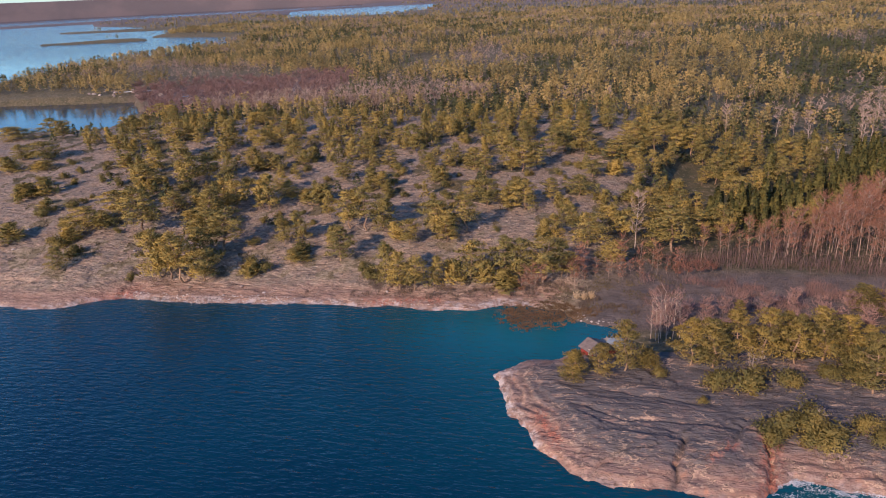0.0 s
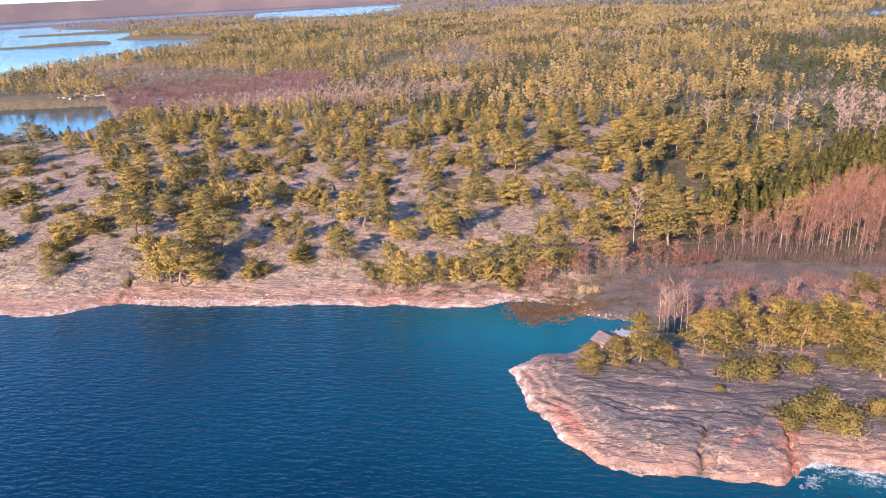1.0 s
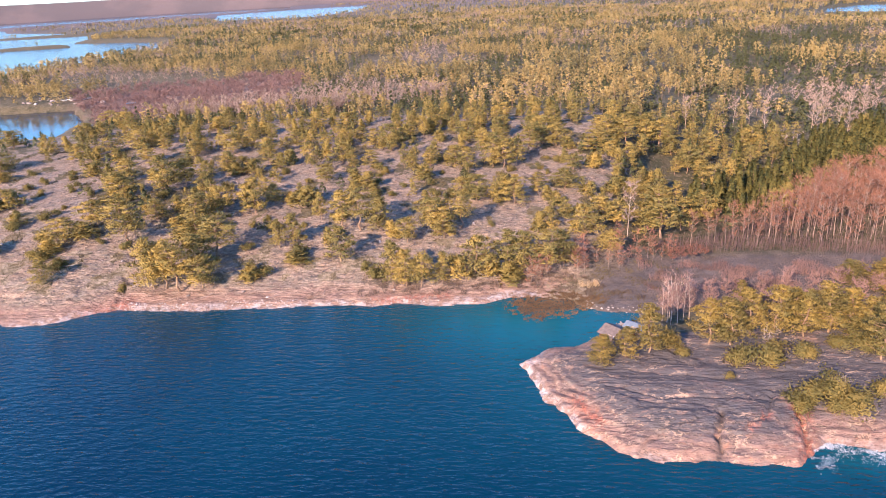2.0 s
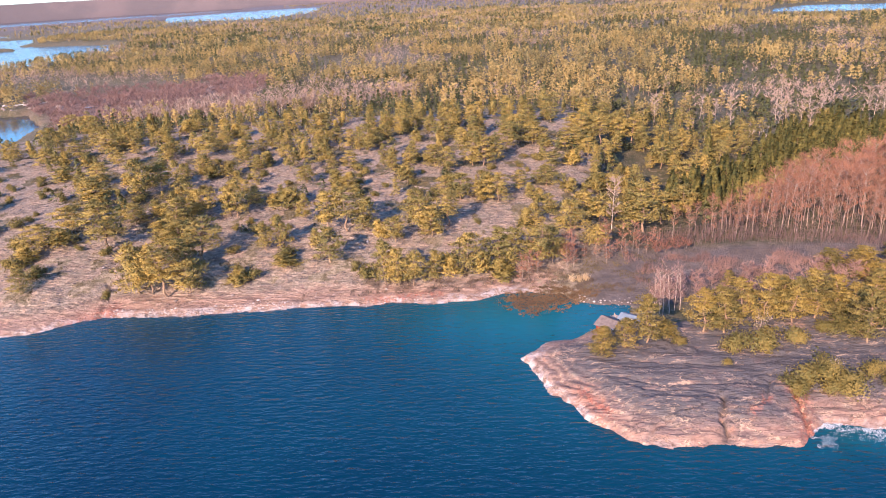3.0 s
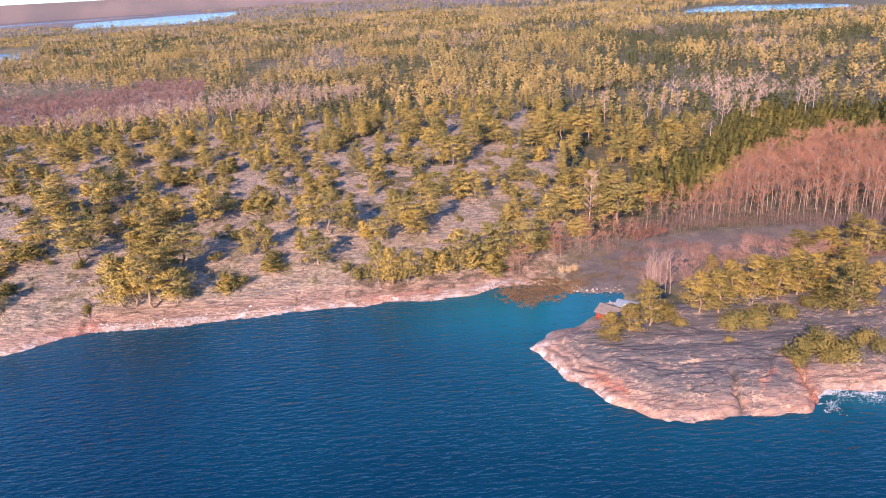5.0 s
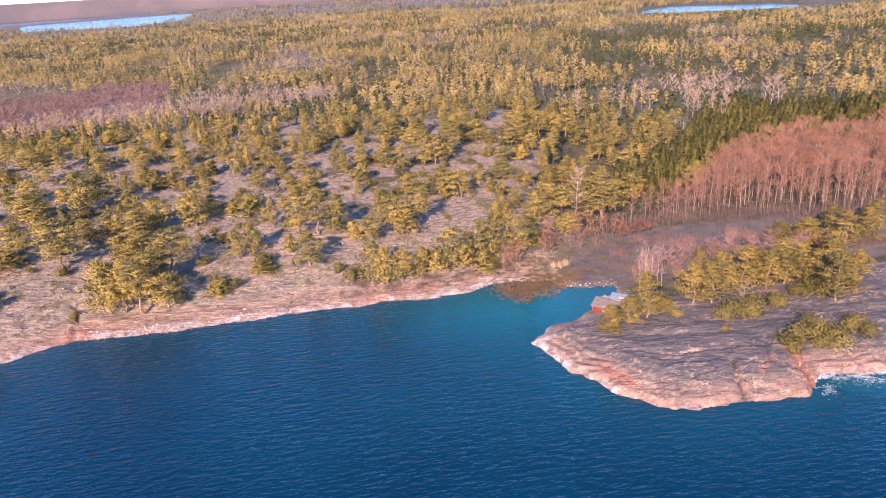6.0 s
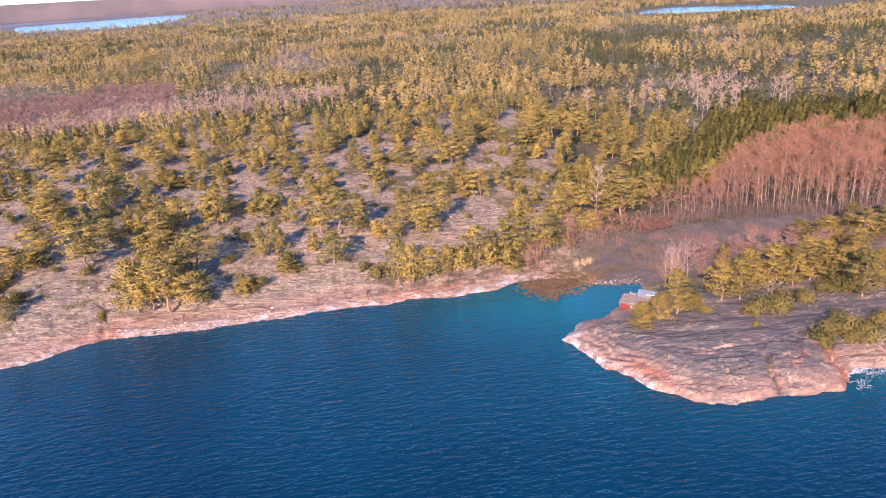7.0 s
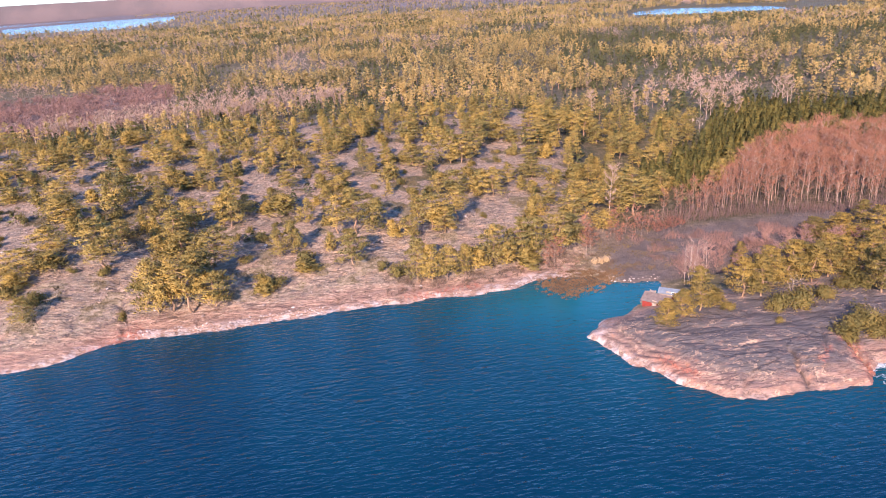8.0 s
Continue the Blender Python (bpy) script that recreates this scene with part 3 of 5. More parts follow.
def tufts(centres, length, width, up=0.5, r=rng, outward=None):
    """Pointed sprays of needles, which reach outward where a way is given."""
    n = len(centres)
    a, b = turned(n, up, r)
    if outward is not None:
        a = outward / np.maximum(np.linalg.norm(outward, axis=1), 1e-6)[:, None] + r.normal(0, 0.45, (n, 3))
        a /= np.linalg.norm(a, axis=1)[:, None]
        b = np.cross(a, r.normal(size=(n, 3)))
        b /= np.linalg.norm(b, axis=1)[:, None]
    size = r.uniform(0.7, 1.3, (n, 1))
    la, lb = length * size, width * size
    verts = np.stack([centres - a * la * 0.5 - b * lb * 0.5, centres - a * la * 0.4 + b * lb * 0.5, centres + a * la * 0.6], 1)
    return verts.reshape(-1, 3), np.arange(3 * n).reshape(n, 3)


def soft(crown, middle, flat=1.0):
    """Normals that swell outward from the middle of each spray's crown, so that a crown takes light as one body."""
    verts, faces = crown
    tri = verts[faces]
    face = np.cross(tri[:, 1] - tri[:, 0], tri[:, 2] - tri[:, 0])
    face /= np.maximum(np.linalg.norm(face, axis=1), 1e-9)[:, None]
    out = (tri.mean(1) - middle) * (1, 1, flat)
    out /= np.maximum(np.linalg.norm(out, axis=1), 1e-9)[:, None]
    away = (face * out).sum(1) < 0
    faces = faces.copy()
    faces[away] = faces[away][:, ::-1]
    face[away] *= -1
    blend = 0.75 * out + 0.55 * face
    blend /= np.linalg.norm(blend, axis=1)[:, None]
    return verts, faces, np.repeat(blend, 3, 0)


def sticks(starts, ends, wide):
    """Thin twigs, each a narrow pointed blade."""
    n = len(starts)
    way = ends - starts
    side = np.cross(way, rng.normal(size=(n, 3)))
    side *= (np.asarray(wide) / np.maximum(np.linalg.norm(side, axis=1), 1e-6))[:, None]
    verts = np.stack([starts - side * 0.6, starts + side * 0.6, ends], 1)
    return verts.reshape(-1, 3), np.arange(3 * n).reshape(n, 3)


def tube(points, radii, sides=6):
    points = np.asarray(points, float)
    turn = np.linspace(0, 2 * math.pi, sides, endpoint=False)
    verts, faces = [], []
    for n, (p, r) in enumerate(zip(points, radii)):
        way = points[min(n + 1, len(points) - 1)] - points[max(n - 1, 0)]
        way /= np.linalg.norm(way)
        a = np.cross(way, (0.3, 0.9, 0.2))
        a /= np.linalg.norm(a)
        b = np.cross(way, a)
        verts.append(p + r * (np.cos(turn)[:, None] * a + np.sin(turn)[:, None] * b))
        if n:
            k = np.arange(sides)
            faces.append(np.stack([(n - 1) * sides + k, (n - 1) * sides + (k + 1) % sides, n * sides + (k + 1) % sides, n * sides + k], 1))
    return np.concatenate(verts), np.concatenate(faces)


def joined(pieces):
    verts, faces, at = [], [], 0
    for v, f in pieces:
        verts.append(v), faces.append(f + at)
        at += len(v)
    return np.concatenate(verts), np.concatenate(faces)


def thing(name, label, category, group="", kind=""):
    return tagged(new(name), label, category, group, kind)


def part(name, mesh, parent, label=""):
    ob = new(name, mesh)
    ob.parent = parent
    return tagged(ob, label)


def pine_shape(h, spread, base, clumps, leaves, leaf, seed, lean=0.05, spire=0.0, flat=0.68, clump=0.48):
    """Trunk with limbs; each limb carries a rounded, flat-bottomed cushion of needles."""
    r = np.random.default_rng(seed)
    bend = r.normal(0, lean * h, 2)
    zs = np.linspace(-0.5, h * 0.95, 7)
    stem = np.stack([bend[0] * (zs / h) ** 2 + 0.02 * h * np.sin(zs), bend[1] * (zs / h) ** 2 + 0.02 * h * np.cos(1.3 * zs), zs], 1)
    wood = [tube(stem, 0.0105 * h * (1.2 - zs / h) + 0.02, 6)]
    k = (np.arange(clumps) + r.uniform(0.1, 0.9, clumps)) / clumps
    dome = np.sin(math.pi * (0.20 + 0.72 * k)) ** 0.7
    cone = 0.14 + 0.92 * (1 - k) ** 0.8
    puff = spread * clump * (1.15 - 0.45 * k) * r.uniform(0.75, 1.3, clumps)
    reach = np.maximum(spread * (dome * (1 - spire) + cone * spire) * r.uniform(0.45, 1.05, clumps) - 0.5 * puff, 0.05 * spread)
    turn = np.arange(clumps) * 2.399 + r.uniform(-0.6, 0.6, clumps)
    t = base + (0.97 - base) * k
    foot = np.stack([np.interp(t * h, zs, stem[:, 0]), np.interp(t * h, zs, stem[:, 1]), t * h], 1)
    tip = foot + np.stack([reach * np.cos(turn), reach * np.sin(turn), 0.10 * reach * r.uniform(-0.6, 1.6, clumps)], 1)
    for n in range(clumps):
        low = foot[n] - (0, 0, 0.05 * h)
        wood.append(tube([low, (low + tip[n]) / 2 - (0, 0, 0.02 * h), tip[n]], [0.006 * h, 0.004 * h, 0.002 * h], 3))
    which = np.repeat(np.arange(clumps), leaves)
    way = r.normal(size=(len(which), 3))
    way[:, 2] = np.where(way[:, 2] < -0.25, -0.45 * way[:, 2], way[:, 2])
    way /= np.linalg.norm(way, axis=1)[:, None]
    lump = 1 + 0.22 * np.sin(way @ r.normal(0, 3.2, (3, 3)) + which[:, None]).sum(1)
    spot = way * (puff[which] * lump * r.uniform(0.55, 1.05, len(which)))[:, None] * (1, 1, flat)
    centres = tip[which] + spot
    green = tufts(centres, leaf * 1.2, leaf * 0.40, -0.45, r, way * (1, 1, 0.8) + (0, 0, 0.55))
    return joined(wood), soft(green, tip[which] * 0.82 + foot[which] * 0.18 - (0, 0, 0.25) * puff[which][:, None])


def leafy(crown, material):
    return fast_mesh("crown", crown[0], crown[1], material, normals=crown[2])


def pine(name, label, h, spread, base, clumps, leaves, leaf, seed, needles, **more):
    wood, green = pine_shape(h, spread, base, clumps, leaves, leaf, seed, **more)
    tree = thing(name, label, "tree", "pines of the shore")
    part("trunk", fast_mesh("trunk", *wood, PINE_BARK), tree, "brown bark with bare lower limbs")
    part("crown", leafy(green, needles), tree)
    return tree


def spruce_shape(h, spread, rings, leaves, leaf, seed):
    r = np.random.default_rng(seed)
    zs = np.linspace(-0.4, h, 4)
    wood = tube(np.stack([0 * zs, 0 * zs, zs], 1), 0.013 * h * (1.08 - zs / h) + 0.01, 5)
    n = rings * leaves
    k = r.uniform(0, 1, n) ** 0.75
    tier = (np.floor(k * rings) + 0.5 + r.normal(0, 0.18, n)) / rings
    out = spread * (1.03 - tier) * r.uniform(0.35, 1.0, n) ** 0.6
    turn = r.uniform(0, 2 * math.pi, n)
    centres = np.stack([out * np.cos(turn), out * np.sin(turn), h * (0.08 + 0.92 * tier) - 0.25 * out], 1)
    green = tufts(centres, leaf, leaf * 0.5, -0.3, r, np.stack([np.cos(turn), np.sin(turn), -0.25 + 0 * turn], 1))
    return wood, soft(green, centres * (0.1, 0.1, 1) - (0, 0, 0.3), 1.0)


def bare_shape(h, spread, base, limbs, twigs, wide, seed, lean=0.05, trunk=0.0042):
    """A leafless tree: a slim stem, rising limbs and a haze of twigs."""
    r = np.random.default_rng(seed)
    bend = r.normal(0, lean * h, 2)
    zs = np.linspace(-0.4, h * 0.94, 6)
    stem = np.stack([bend[0] * np.clip(zs / h, 0, 1) ** 1.5, bend[1] * np.clip(zs / h, 0, 1) ** 1.5, zs], 1)
    wood = [tube(stem, trunk * h * (1.15 - zs / h) + 0.012, 5)]
    t = base + (0.97 - base) * r.uniform(0, 1, limbs)
    k = (t - base) / (1 - base)
    turn = np.arange(limbs) * 2.399 + r.uniform(-0.4, 0.4, limbs)
    reach = spread * (0.35 + 0.65 * np.sin(math.pi * (0.15 + 0.7 * k))) * r.uniform(0.6, 1.1, limbs)
    foot = np.stack([np.interp(t * h, zs, stem[:, 0]), np.interp(t * h, zs, stem[:, 1]), t * h], 1)
    tip = foot + np.stack([reach * np.cos(turn), reach * np.sin(turn), 0.75 * reach + 0.3], 1)
    for n in range(limbs):
        wood.append(tube([foot[n], foot[n] * 0.45 + tip[n] * 0.55 - (0, 0, 0.08 * reach[n]), tip[n]], [0.0024 * h, 0.0018 * h, 0.0010 * h], 3))
    which = r.integers(0, limbs, twigs)
    along = r.uniform(0.35, 1.0, twigs)[:, None]
    start = foot[which] * (1 - along) + tip[which] * along
    push = r.normal(size=(twigs, 3)) * 0.30 * spread
    push[:, 2] = np.abs(push[:, 2]) * 0.9 + 0.12 * spread
    return joined(wood), sticks(start, start + push, np.full(twigs, wide))


def bare(name, label, group, bark_paint, twig_paint, *shape, **more):
    wood, fuzz = bare_shape(*shape, **more)
    tree = thing(name, label, "tree", group)
    part("trunk", fast_mesh("trunk", *wood, bark_paint), tree)
    part("crown", fast_mesh("crown", *fuzz, twig_paint), tree)
    return tree


def crown_width(first):
    """Across the crown of a pattern, but for its longest sprays."""
    me = [o for o in first.children if o.name.startswith("crown")][0].data
    at = np.empty(3 * len(me.vertices), np.float32)
    me.vertices.foreach_get("co", at)
    return 2 * float(np.percentile(np.hypot(at[0::3], at[1::3]), 93))


def set_out(kinds, spots, sink=0.05):
    """Stand copies of the given kinds on the ground at (x, y, size) or (x, y, size, width)."""
    xs, ys, sizes = (np.array(c, float) for c in list(zip(*spots))[:3])
    widths = [crown_width(first) for first, _ in kinds]
    for n, (x, y, s, z) in enumerate(zip(xs, ys, sizes, ground(xs, ys)[0])):
        first, tall = kinds[n % len(kinds)]
        k = s / tall
        wide = 1.12 * spots[n][3] / widths[n % len(kinds)] if len(spots[n]) > 3 else k ** 0.8 * rng.uniform(0.88, 1.15)
        copy_thing(first, Matrix.LocRotScale((x, y, z - sink), Euler((0, 0, rng.uniform(0, 6.28))), (wide, wide, k)))


def retire(kinds):
    """The patterns themselves are not part of the place."""
    for first, _ in kinds:
        for o in (*first.children_recursive, first):
            bpy.data.objects.remove(o)


# pines: full-crowned, flat-topped, tall forest form and young
PINES = [(pine("pine_tree", "sunlit Scots pine with a rounded crown", 9, 3.2, 0.12, 30, 84, 0.42, 1, PINE, spire=0.2, flat=0.55, clump=0.38), 9),
         (pine("pine_tree", "broad flat-topped Scots pine on the rocky slope", 8.5, 3.4, 0.20, 27, 92, 0.42, 2, PINE, flat=0.5, clump=0.38), 8.5),
         (pine("pine_tree", "dense olive-green Scots pine on granite", 9, 3.0, 0.06, 34, 76, 0.42, 3, PINE, spire=0.55, flat=0.6, clump=0.38), 9),
         (pine("pine_tree", "leaning Scots pine with a ragged crown", 9, 3.2, 0.16, 25, 100, 0.42, 4, PINE, lean=0.09, flat=0.55, clump=0.38), 9),
         (pine("pine_tree", "Scots pine with separate cushions of needles", 9.5, 3.2, 0.14, 28, 90, 0.42, 7, PINE, spire=0.4, flat=0.5, clump=0.34), 9.5)]
TALL_PINES = [(pine("pine_tree", "tall forest pine with a bare orange trunk", 14, 3.4, 0.36, 26, 96, 0.44, 5, PINE, flat=0.55, clump=0.40), 14),
              (pine("pine_tree", "tall forest pine with a rounded crown", 13, 3.2, 0.26, 30, 84, 0.44, 6, PINE, spire=0.3, flat=0.55, clump=0.38), 13)]
POINT_KINDS = [(pine("pine_tree", "bushy sunlit pine branched to the ground", 9, 2.8, 0.08, 46, 96, 0.30, 10, PINE_DIMMED, spire=0.8, flat=0.42, clump=0.29), 9),
               (pine("pine_tree", "spreading pine of the rocky point", 9, 3.3, 0.14, 42, 104, 0.30, 11, PINE_DIMMED, spire=0.45, flat=0.42, clump=0.29), 9),
               (pine("pine_tree", "ragged wind-bent pine of the rocky point", 9, 3.1, 0.12, 38, 112, 0.30, 12, PINE_DIMMED, spire=0.6, flat=0.42, clump=0.30, lean=0.08), 9)]
YOUNG_PINES = [(pine("pine_tree", "small young pine growing in a rock crevice", 5, 1.7, 0.05, 22, 56, 0.44, 8, PINE, spire=0.7), 5),
               (pine("pine_tree", "small bushy pine on bare rock", 4.5, 2.0, 0.06, 20, 60, 0.44, 9, PINE, spire=0.3), 4.5)]
SHORE_CLUMP = [
    (-112.4, 139.4, 6.9, 4.7), (-76.5, 140.3, 13.1, 9.0), (-70.8, 141.4, 9.1, 8.3), (-80.7, 142, 12.9, 8.4), (-84.2, 142.3, 13.9, 9.2),
    (-74.6, 150.6, 10.5, 7.8), (-119.1, 153.9, 4.1, 5.8), (-72.5, 156.7, 12.1, 10.7), (-119, 161.3, 6.7, 10.7), (-100.6, 162.1, 14.2, 10.7),
    (-113.9, 162.8, 4.6, 6.7), (-81.6, 164.9, 7.9, 10.1)]
SHORE_MIDDLE = [
    (-18, 142.3, 10.1, 6), (-14.3, 142.4, 8.6, 5.9), (-21.7, 143.6, 11.7, 6), (-9.9, 144.1, 7.9, 4), (-59.8, 144.9, 4.2, 4.8), (-5, 146.2, 5.4, 5.2),
    (-1.2, 148.4, 10, 7.6), (-49, 153.4, 3.3, 5.8), (-37.3, 154.2, 10, 7), (-56.3, 161.2, 8.2, 4.8), (-42.7, 162.5, 5.2, 2.8),
    (-20.8, 163.3, 7.7, 5.6), (-52, 163.8, 9.3, 4.8)]
SHORE_EAST = [
    (7.9, 145.5, 4.7, 5.8), (2.6, 147.3, 5.9, 4.9), (16.6, 148.9, 11.6, 9.2), (10.9, 150.2, 10.5, 7.7), (7.1, 150.5, 10.6, 6.8), (21.1, 152, 9.8, 6.3),
    (33.5, 159.6, 6.5, 6.6)]
SLOPE_WEST = [
    (-86.5, 166.1, 6.5, 6.4), (-115.4, 171.8, 7.8, 9.1), (-85.1, 172, 11, 8), (-99.8, 177.9, 6.3, 6.9), (-91.7, 181.1, 5.1, 3.3),
    (-86.5, 181.9, 7.3, 7.6), (-81.1, 182.9, 8.9, 7.6), (-95.1, 183, 5.4, 4), (-113.9, 183.1, 5.2, 3.4), (-94.3, 193.5, 3.9, 3.4),
    (-119.4, 195, 8.7, 10.4), (-106.3, 198.3, 13.1, 8.7), (-93.3, 198.5, 6.7, 5.8), (-102.8, 206.1, 9.4, 6.1), (-94.8, 206.4, 9.1, 4.4),
    (-126.2, 210, 7.9, 7.2), (-116.2, 210.3, 4.5, 4.2), (-133.3, 211.5, 5.6, 3.5)]
SLOPE_MIDDLE = [
    (-25, 166.4, 5.3, 3.5), (-35.4, 171.3, 12.9, 7.8), (-40.6, 172.2, 12, 7.2), (-30.6, 172.3, 9.7, 7.2), (-48.6, 178.3, 8.8, 3.7),
    (-70.9, 184.1, 11.5, 7.5), (-73.2, 184.8, 9.5, 5.7), (-56.3, 190.2, 5.7, 8.3), (-61.8, 191.3, 3.9, 4), (-67.1, 192, 6.6, 4.8),
    (-46.3, 193, 3.3, 3.3), (-72.6, 197.5, 6.7, 4.9), (-35.7, 198.4, 3.5, 4), (-43.5, 200.2, 4.1, 3.7), (-39.8, 203.4, 6.2, 6), (-44.1, 209.4, 5.4, 5),
    (-55.1, 210.9, 6.1, 6.3), (-21.9, 211, 5.1, 6.9)]
SLOPE_EAST = [
    (-10.7, 166, 7.8, 6.6), (27.5, 166.1, 9.6, 8.4), (15.2, 169.9, 5.8, 3.6), (-13.9, 169.9, 10.5, 8.4), (18.8, 171.1, 6.6, 4.3),
    (-6.2, 171.9, 11.2, 6.8), (49.8, 175.6, 15.6, 10.8), (22.8, 176, 7.4, 4.4), (45.5, 176.5, 10.1, 7.3), (32.2, 176.6, 8.3, 8.8),
    (37.3, 176.9, 8.4, 7.2), (-16.6, 180.9, 7.5, 4.1), (56.9, 183.3, 9.8, 7.6), (21.1, 187.1, 4.3, 3.9), (8.6, 189.3, 8.8, 7.4), (65.3, 190, 9.8, 7.9),
    (-2.8, 191.5, 8.5, 7.5), (18.7, 191.8, 4.4, 3.2), (3.5, 192.3, 8, 7.5), (-8, 193.7, 6.8, 5.7), (32, 197, 4.3, 4.1), (15.9, 197.7, 6.9, 4.8),
    (24.6, 200.3, 6.4, 8.9), (39.9, 203.3, 5.4, 6.9)]
SLOPE_EAST_BEHIND = [
    (46.1, 205.2, 6.4, 7)]
CREST_WEST = [
    (-142.6, 217.3, 4.5, 7.6), (-95.1, 223.1, 6.3, 6.8), (-129.3, 231.2, 7.6, 6.4), (-151.7, 234.3, 5.4, 4.8), (-142.8, 234.5, 5, 5.2),
    (-160.2, 237, 6.9, 6.9), (-113.9, 238.5, 6.6, 5.5), (-100.6, 243.5, 7.6, 8.3), (-113, 245, 7.6, 7), (-152.4, 246.2, 7.1, 7.9),
    (-130.1, 248.5, 6.6, 5.3), (-95.4, 249.8, 7.5, 7), (-142.4, 251.5, 7.7, 9.4), (-127.4, 267.3, 6.5, 9.2), (-97.1, 273.5, 5.8, 5.5),
    (-160.4, 282.3, 6.3, 7.2), (-137.9, 282.9, 5.2, 5.9), (-124.1, 284.5, 5.9, 5.9), (-155.1, 285.1, 6.4, 7.8), (-179.6, 286.2, 7.1, 7.5),
    (-118.6, 286.2, 6, 6.4), (-185.4, 286.8, 7.1, 7.5), (-108.2, 288.2, 4.3, 5.3), (-124.7, 302.6, 8, 5.6)]
CREST_WEST_BEHIND = [
    (-180.2, 308.1, 9.1, 7.3), (-204.9, 345.2, 8.4, 6.8), (-211.6, 347.9, 9.9, 7.6)]
CREST_MIDDLE = [
    (-89.9, 218.5, 4.7, 5.4), (-84.6, 221.5, 4.7, 6.7), (-27.1, 222.6, 6.8, 4.4), (-30.2, 224.5, 9.1, 3.3), (-42.2, 224.6, 6.7, 5.7),
    (-20.9, 224.8, 7.1, 4.5), (-64.2, 225.1, 9.6, 4.6), (-49, 227, 6.1, 3.7), (-76.8, 228.5, 5.1, 4.3), (-54, 230.8, 8.8, 8), (-73.5, 231.8, 5.5, 3.4),
    (-82.5, 233.2, 8.6, 5.2), (-62.6, 239.9, 5.7, 3.9), (-86.1, 242.5, 7, 7.2), (-38.1, 245.5, 10.7, 6.6), (-42.2, 247.8, 9.1, 4),
    (-34.7, 250.6, 7.9, 4), (-45.7, 250.8, 7.7, 5), (-71.1, 252, 8.1, 5.1), (-77.7, 252.7, 6.6, 6), (-20.5, 256.7, 4.5, 5), (-58.6, 257.3, 6, 6),
    (-53.4, 260.1, 6.3, 6.1), (-27, 282.4, 5.3, 5)]
CREST_MIDDLE_BEHIND = [
    (-63.7, 283.7, 7.7, 9.6), (-78.6, 285.9, 8, 8.2)]
CREST_EAST = [
    (28.4, 217.4, 6, 6.4), (43.2, 217.6, 10.4, 3.7), (-7.1, 218.6, 8.8, 5.2), (53.9, 219.9, 4.9, 4.6), (35.9, 221.4, 5.5, 5.3),
    (5.1, 222.7, 10.5, 7.7), (72.5, 223, 6.9, 4.7), (1.2, 223.4, 12.5, 6.5), (9.4, 225.4, 9.6, 6.5), (-12, 225.6, 6.9, 8.6), (-1.8, 227.1, 12.6, 5.7),
    (51.5, 236.9, 6.3, 3.1), (13.9, 238.3, 11.4, 7.7), (38.5, 240, 7.7, 11.4), (28.3, 241.8, 4.8, 5.7), (45.1, 245.5, 5.7, 5.4),
    (24.6, 246.5, 8.7, 8.4), (19.2, 247.5, 11.6, 9.3), (50.8, 250.9, 12, 7.3), (-2.7, 252.2, 5.8, 4.9), (-9.3, 255, 8.3, 9.5), (68.9, 257, 10.8, 6.7),
    (59, 260.2, 10.4, 6.7), (65.1, 262, 13.5, 8.2)]
CREST_EAST_BEHIND = [
    (41.8, 263, 7.6, 7.6), (77.9, 265.2, 11.1, 6.4)]
WEST_END = [
    (-137.5, 152.1, 5.2, 7.0), (-140.4, 171.1, 3.5, 4.9), (-157.0, 183.5, 5.0, 8.0), (-152.2, 186.1, 5.5, 6.6), (-195.3, 224.6, 6.4, 6.9), (-184.1, 224.4, 7.6, 11.4),
    (-186.1, 208.8, 5.8, 7.0), (-175.9, 212.6, 3.1, 8.4), (-230.9, 265.7, 6.3, 15.5), (-223.4, 276.5, 8.3, 10.0), (-209.5, 266.6, 8.0, 9.0)]
POINT_PINES = [
    (24.8, 103.2, 5.6, 4.8), (29.4, 105.6, 6.2, 5), (34.3, 106.9, 9.9, 6.3), (38.6, 108.8, 4, 4.2), (46.3, 110.7, 9.4, 7.1), (50.2, 109.8, 9.9, 6.6),
    (58.4, 132.5, 6.5, 3.2), (55.1, 114.2, 9.7, 6.9), (60, 115.1, 11, 7), (64.5, 117.6, 9.2, 5.8), (64.8, 113.5, 10.5, 6.2), (70.3, 114.9, 10.6, 7.2),
    (74.5, 115.7, 9.4, 6.2), (77, 113.6, 8.3, 6.1), (75.2, 104.5, 11.4, 6.9), (80.9, 110, 8.2, 5.6), (72.2, 121.6, 6.8, 5.7), (83, 118, 9, 6), (88, 123, 9.5, 6), (85, 112, 8, 6)]
MEADOW_PINES = [(86.7, 141.7, 6.8, 6.8), (93, 139.9, 7.7, 7.9), (102.3, 138.1, 9.4, 7.7), (104, 147, 8, 6), (110, 140, 9, 6), (116, 146, 9, 6)]


def scatter(count, x_span, y_span, fits, apart, taken):
    """Random places that fit() allows, no two nearer than apart."""
    found = []
    x, y = rng.uniform(*x_span, count * 30), rng.uniform(*y_span, count * 30)
    keep = np.flatnonzero(fits(x, y) > rng.uniform(0, 1, len(x)))
    for n in keep:
        if all((x[n] - a) ** 2 + (y[n] - b) ** 2 > apart * apart for a, b in taken):
            taken.append((x[n], y[n]))
            found.append((x[n], y[n]))
            if len(found) == count:
                break
    return found


GROVE = [(50, 168), (60, 169), (78, 170), (96, 167), (113, 161), (150, 158), (190, 163), (190, 222), (160, 222), (138, 224), (122, 214), (102, 206), (82, 184), (66, 174)]
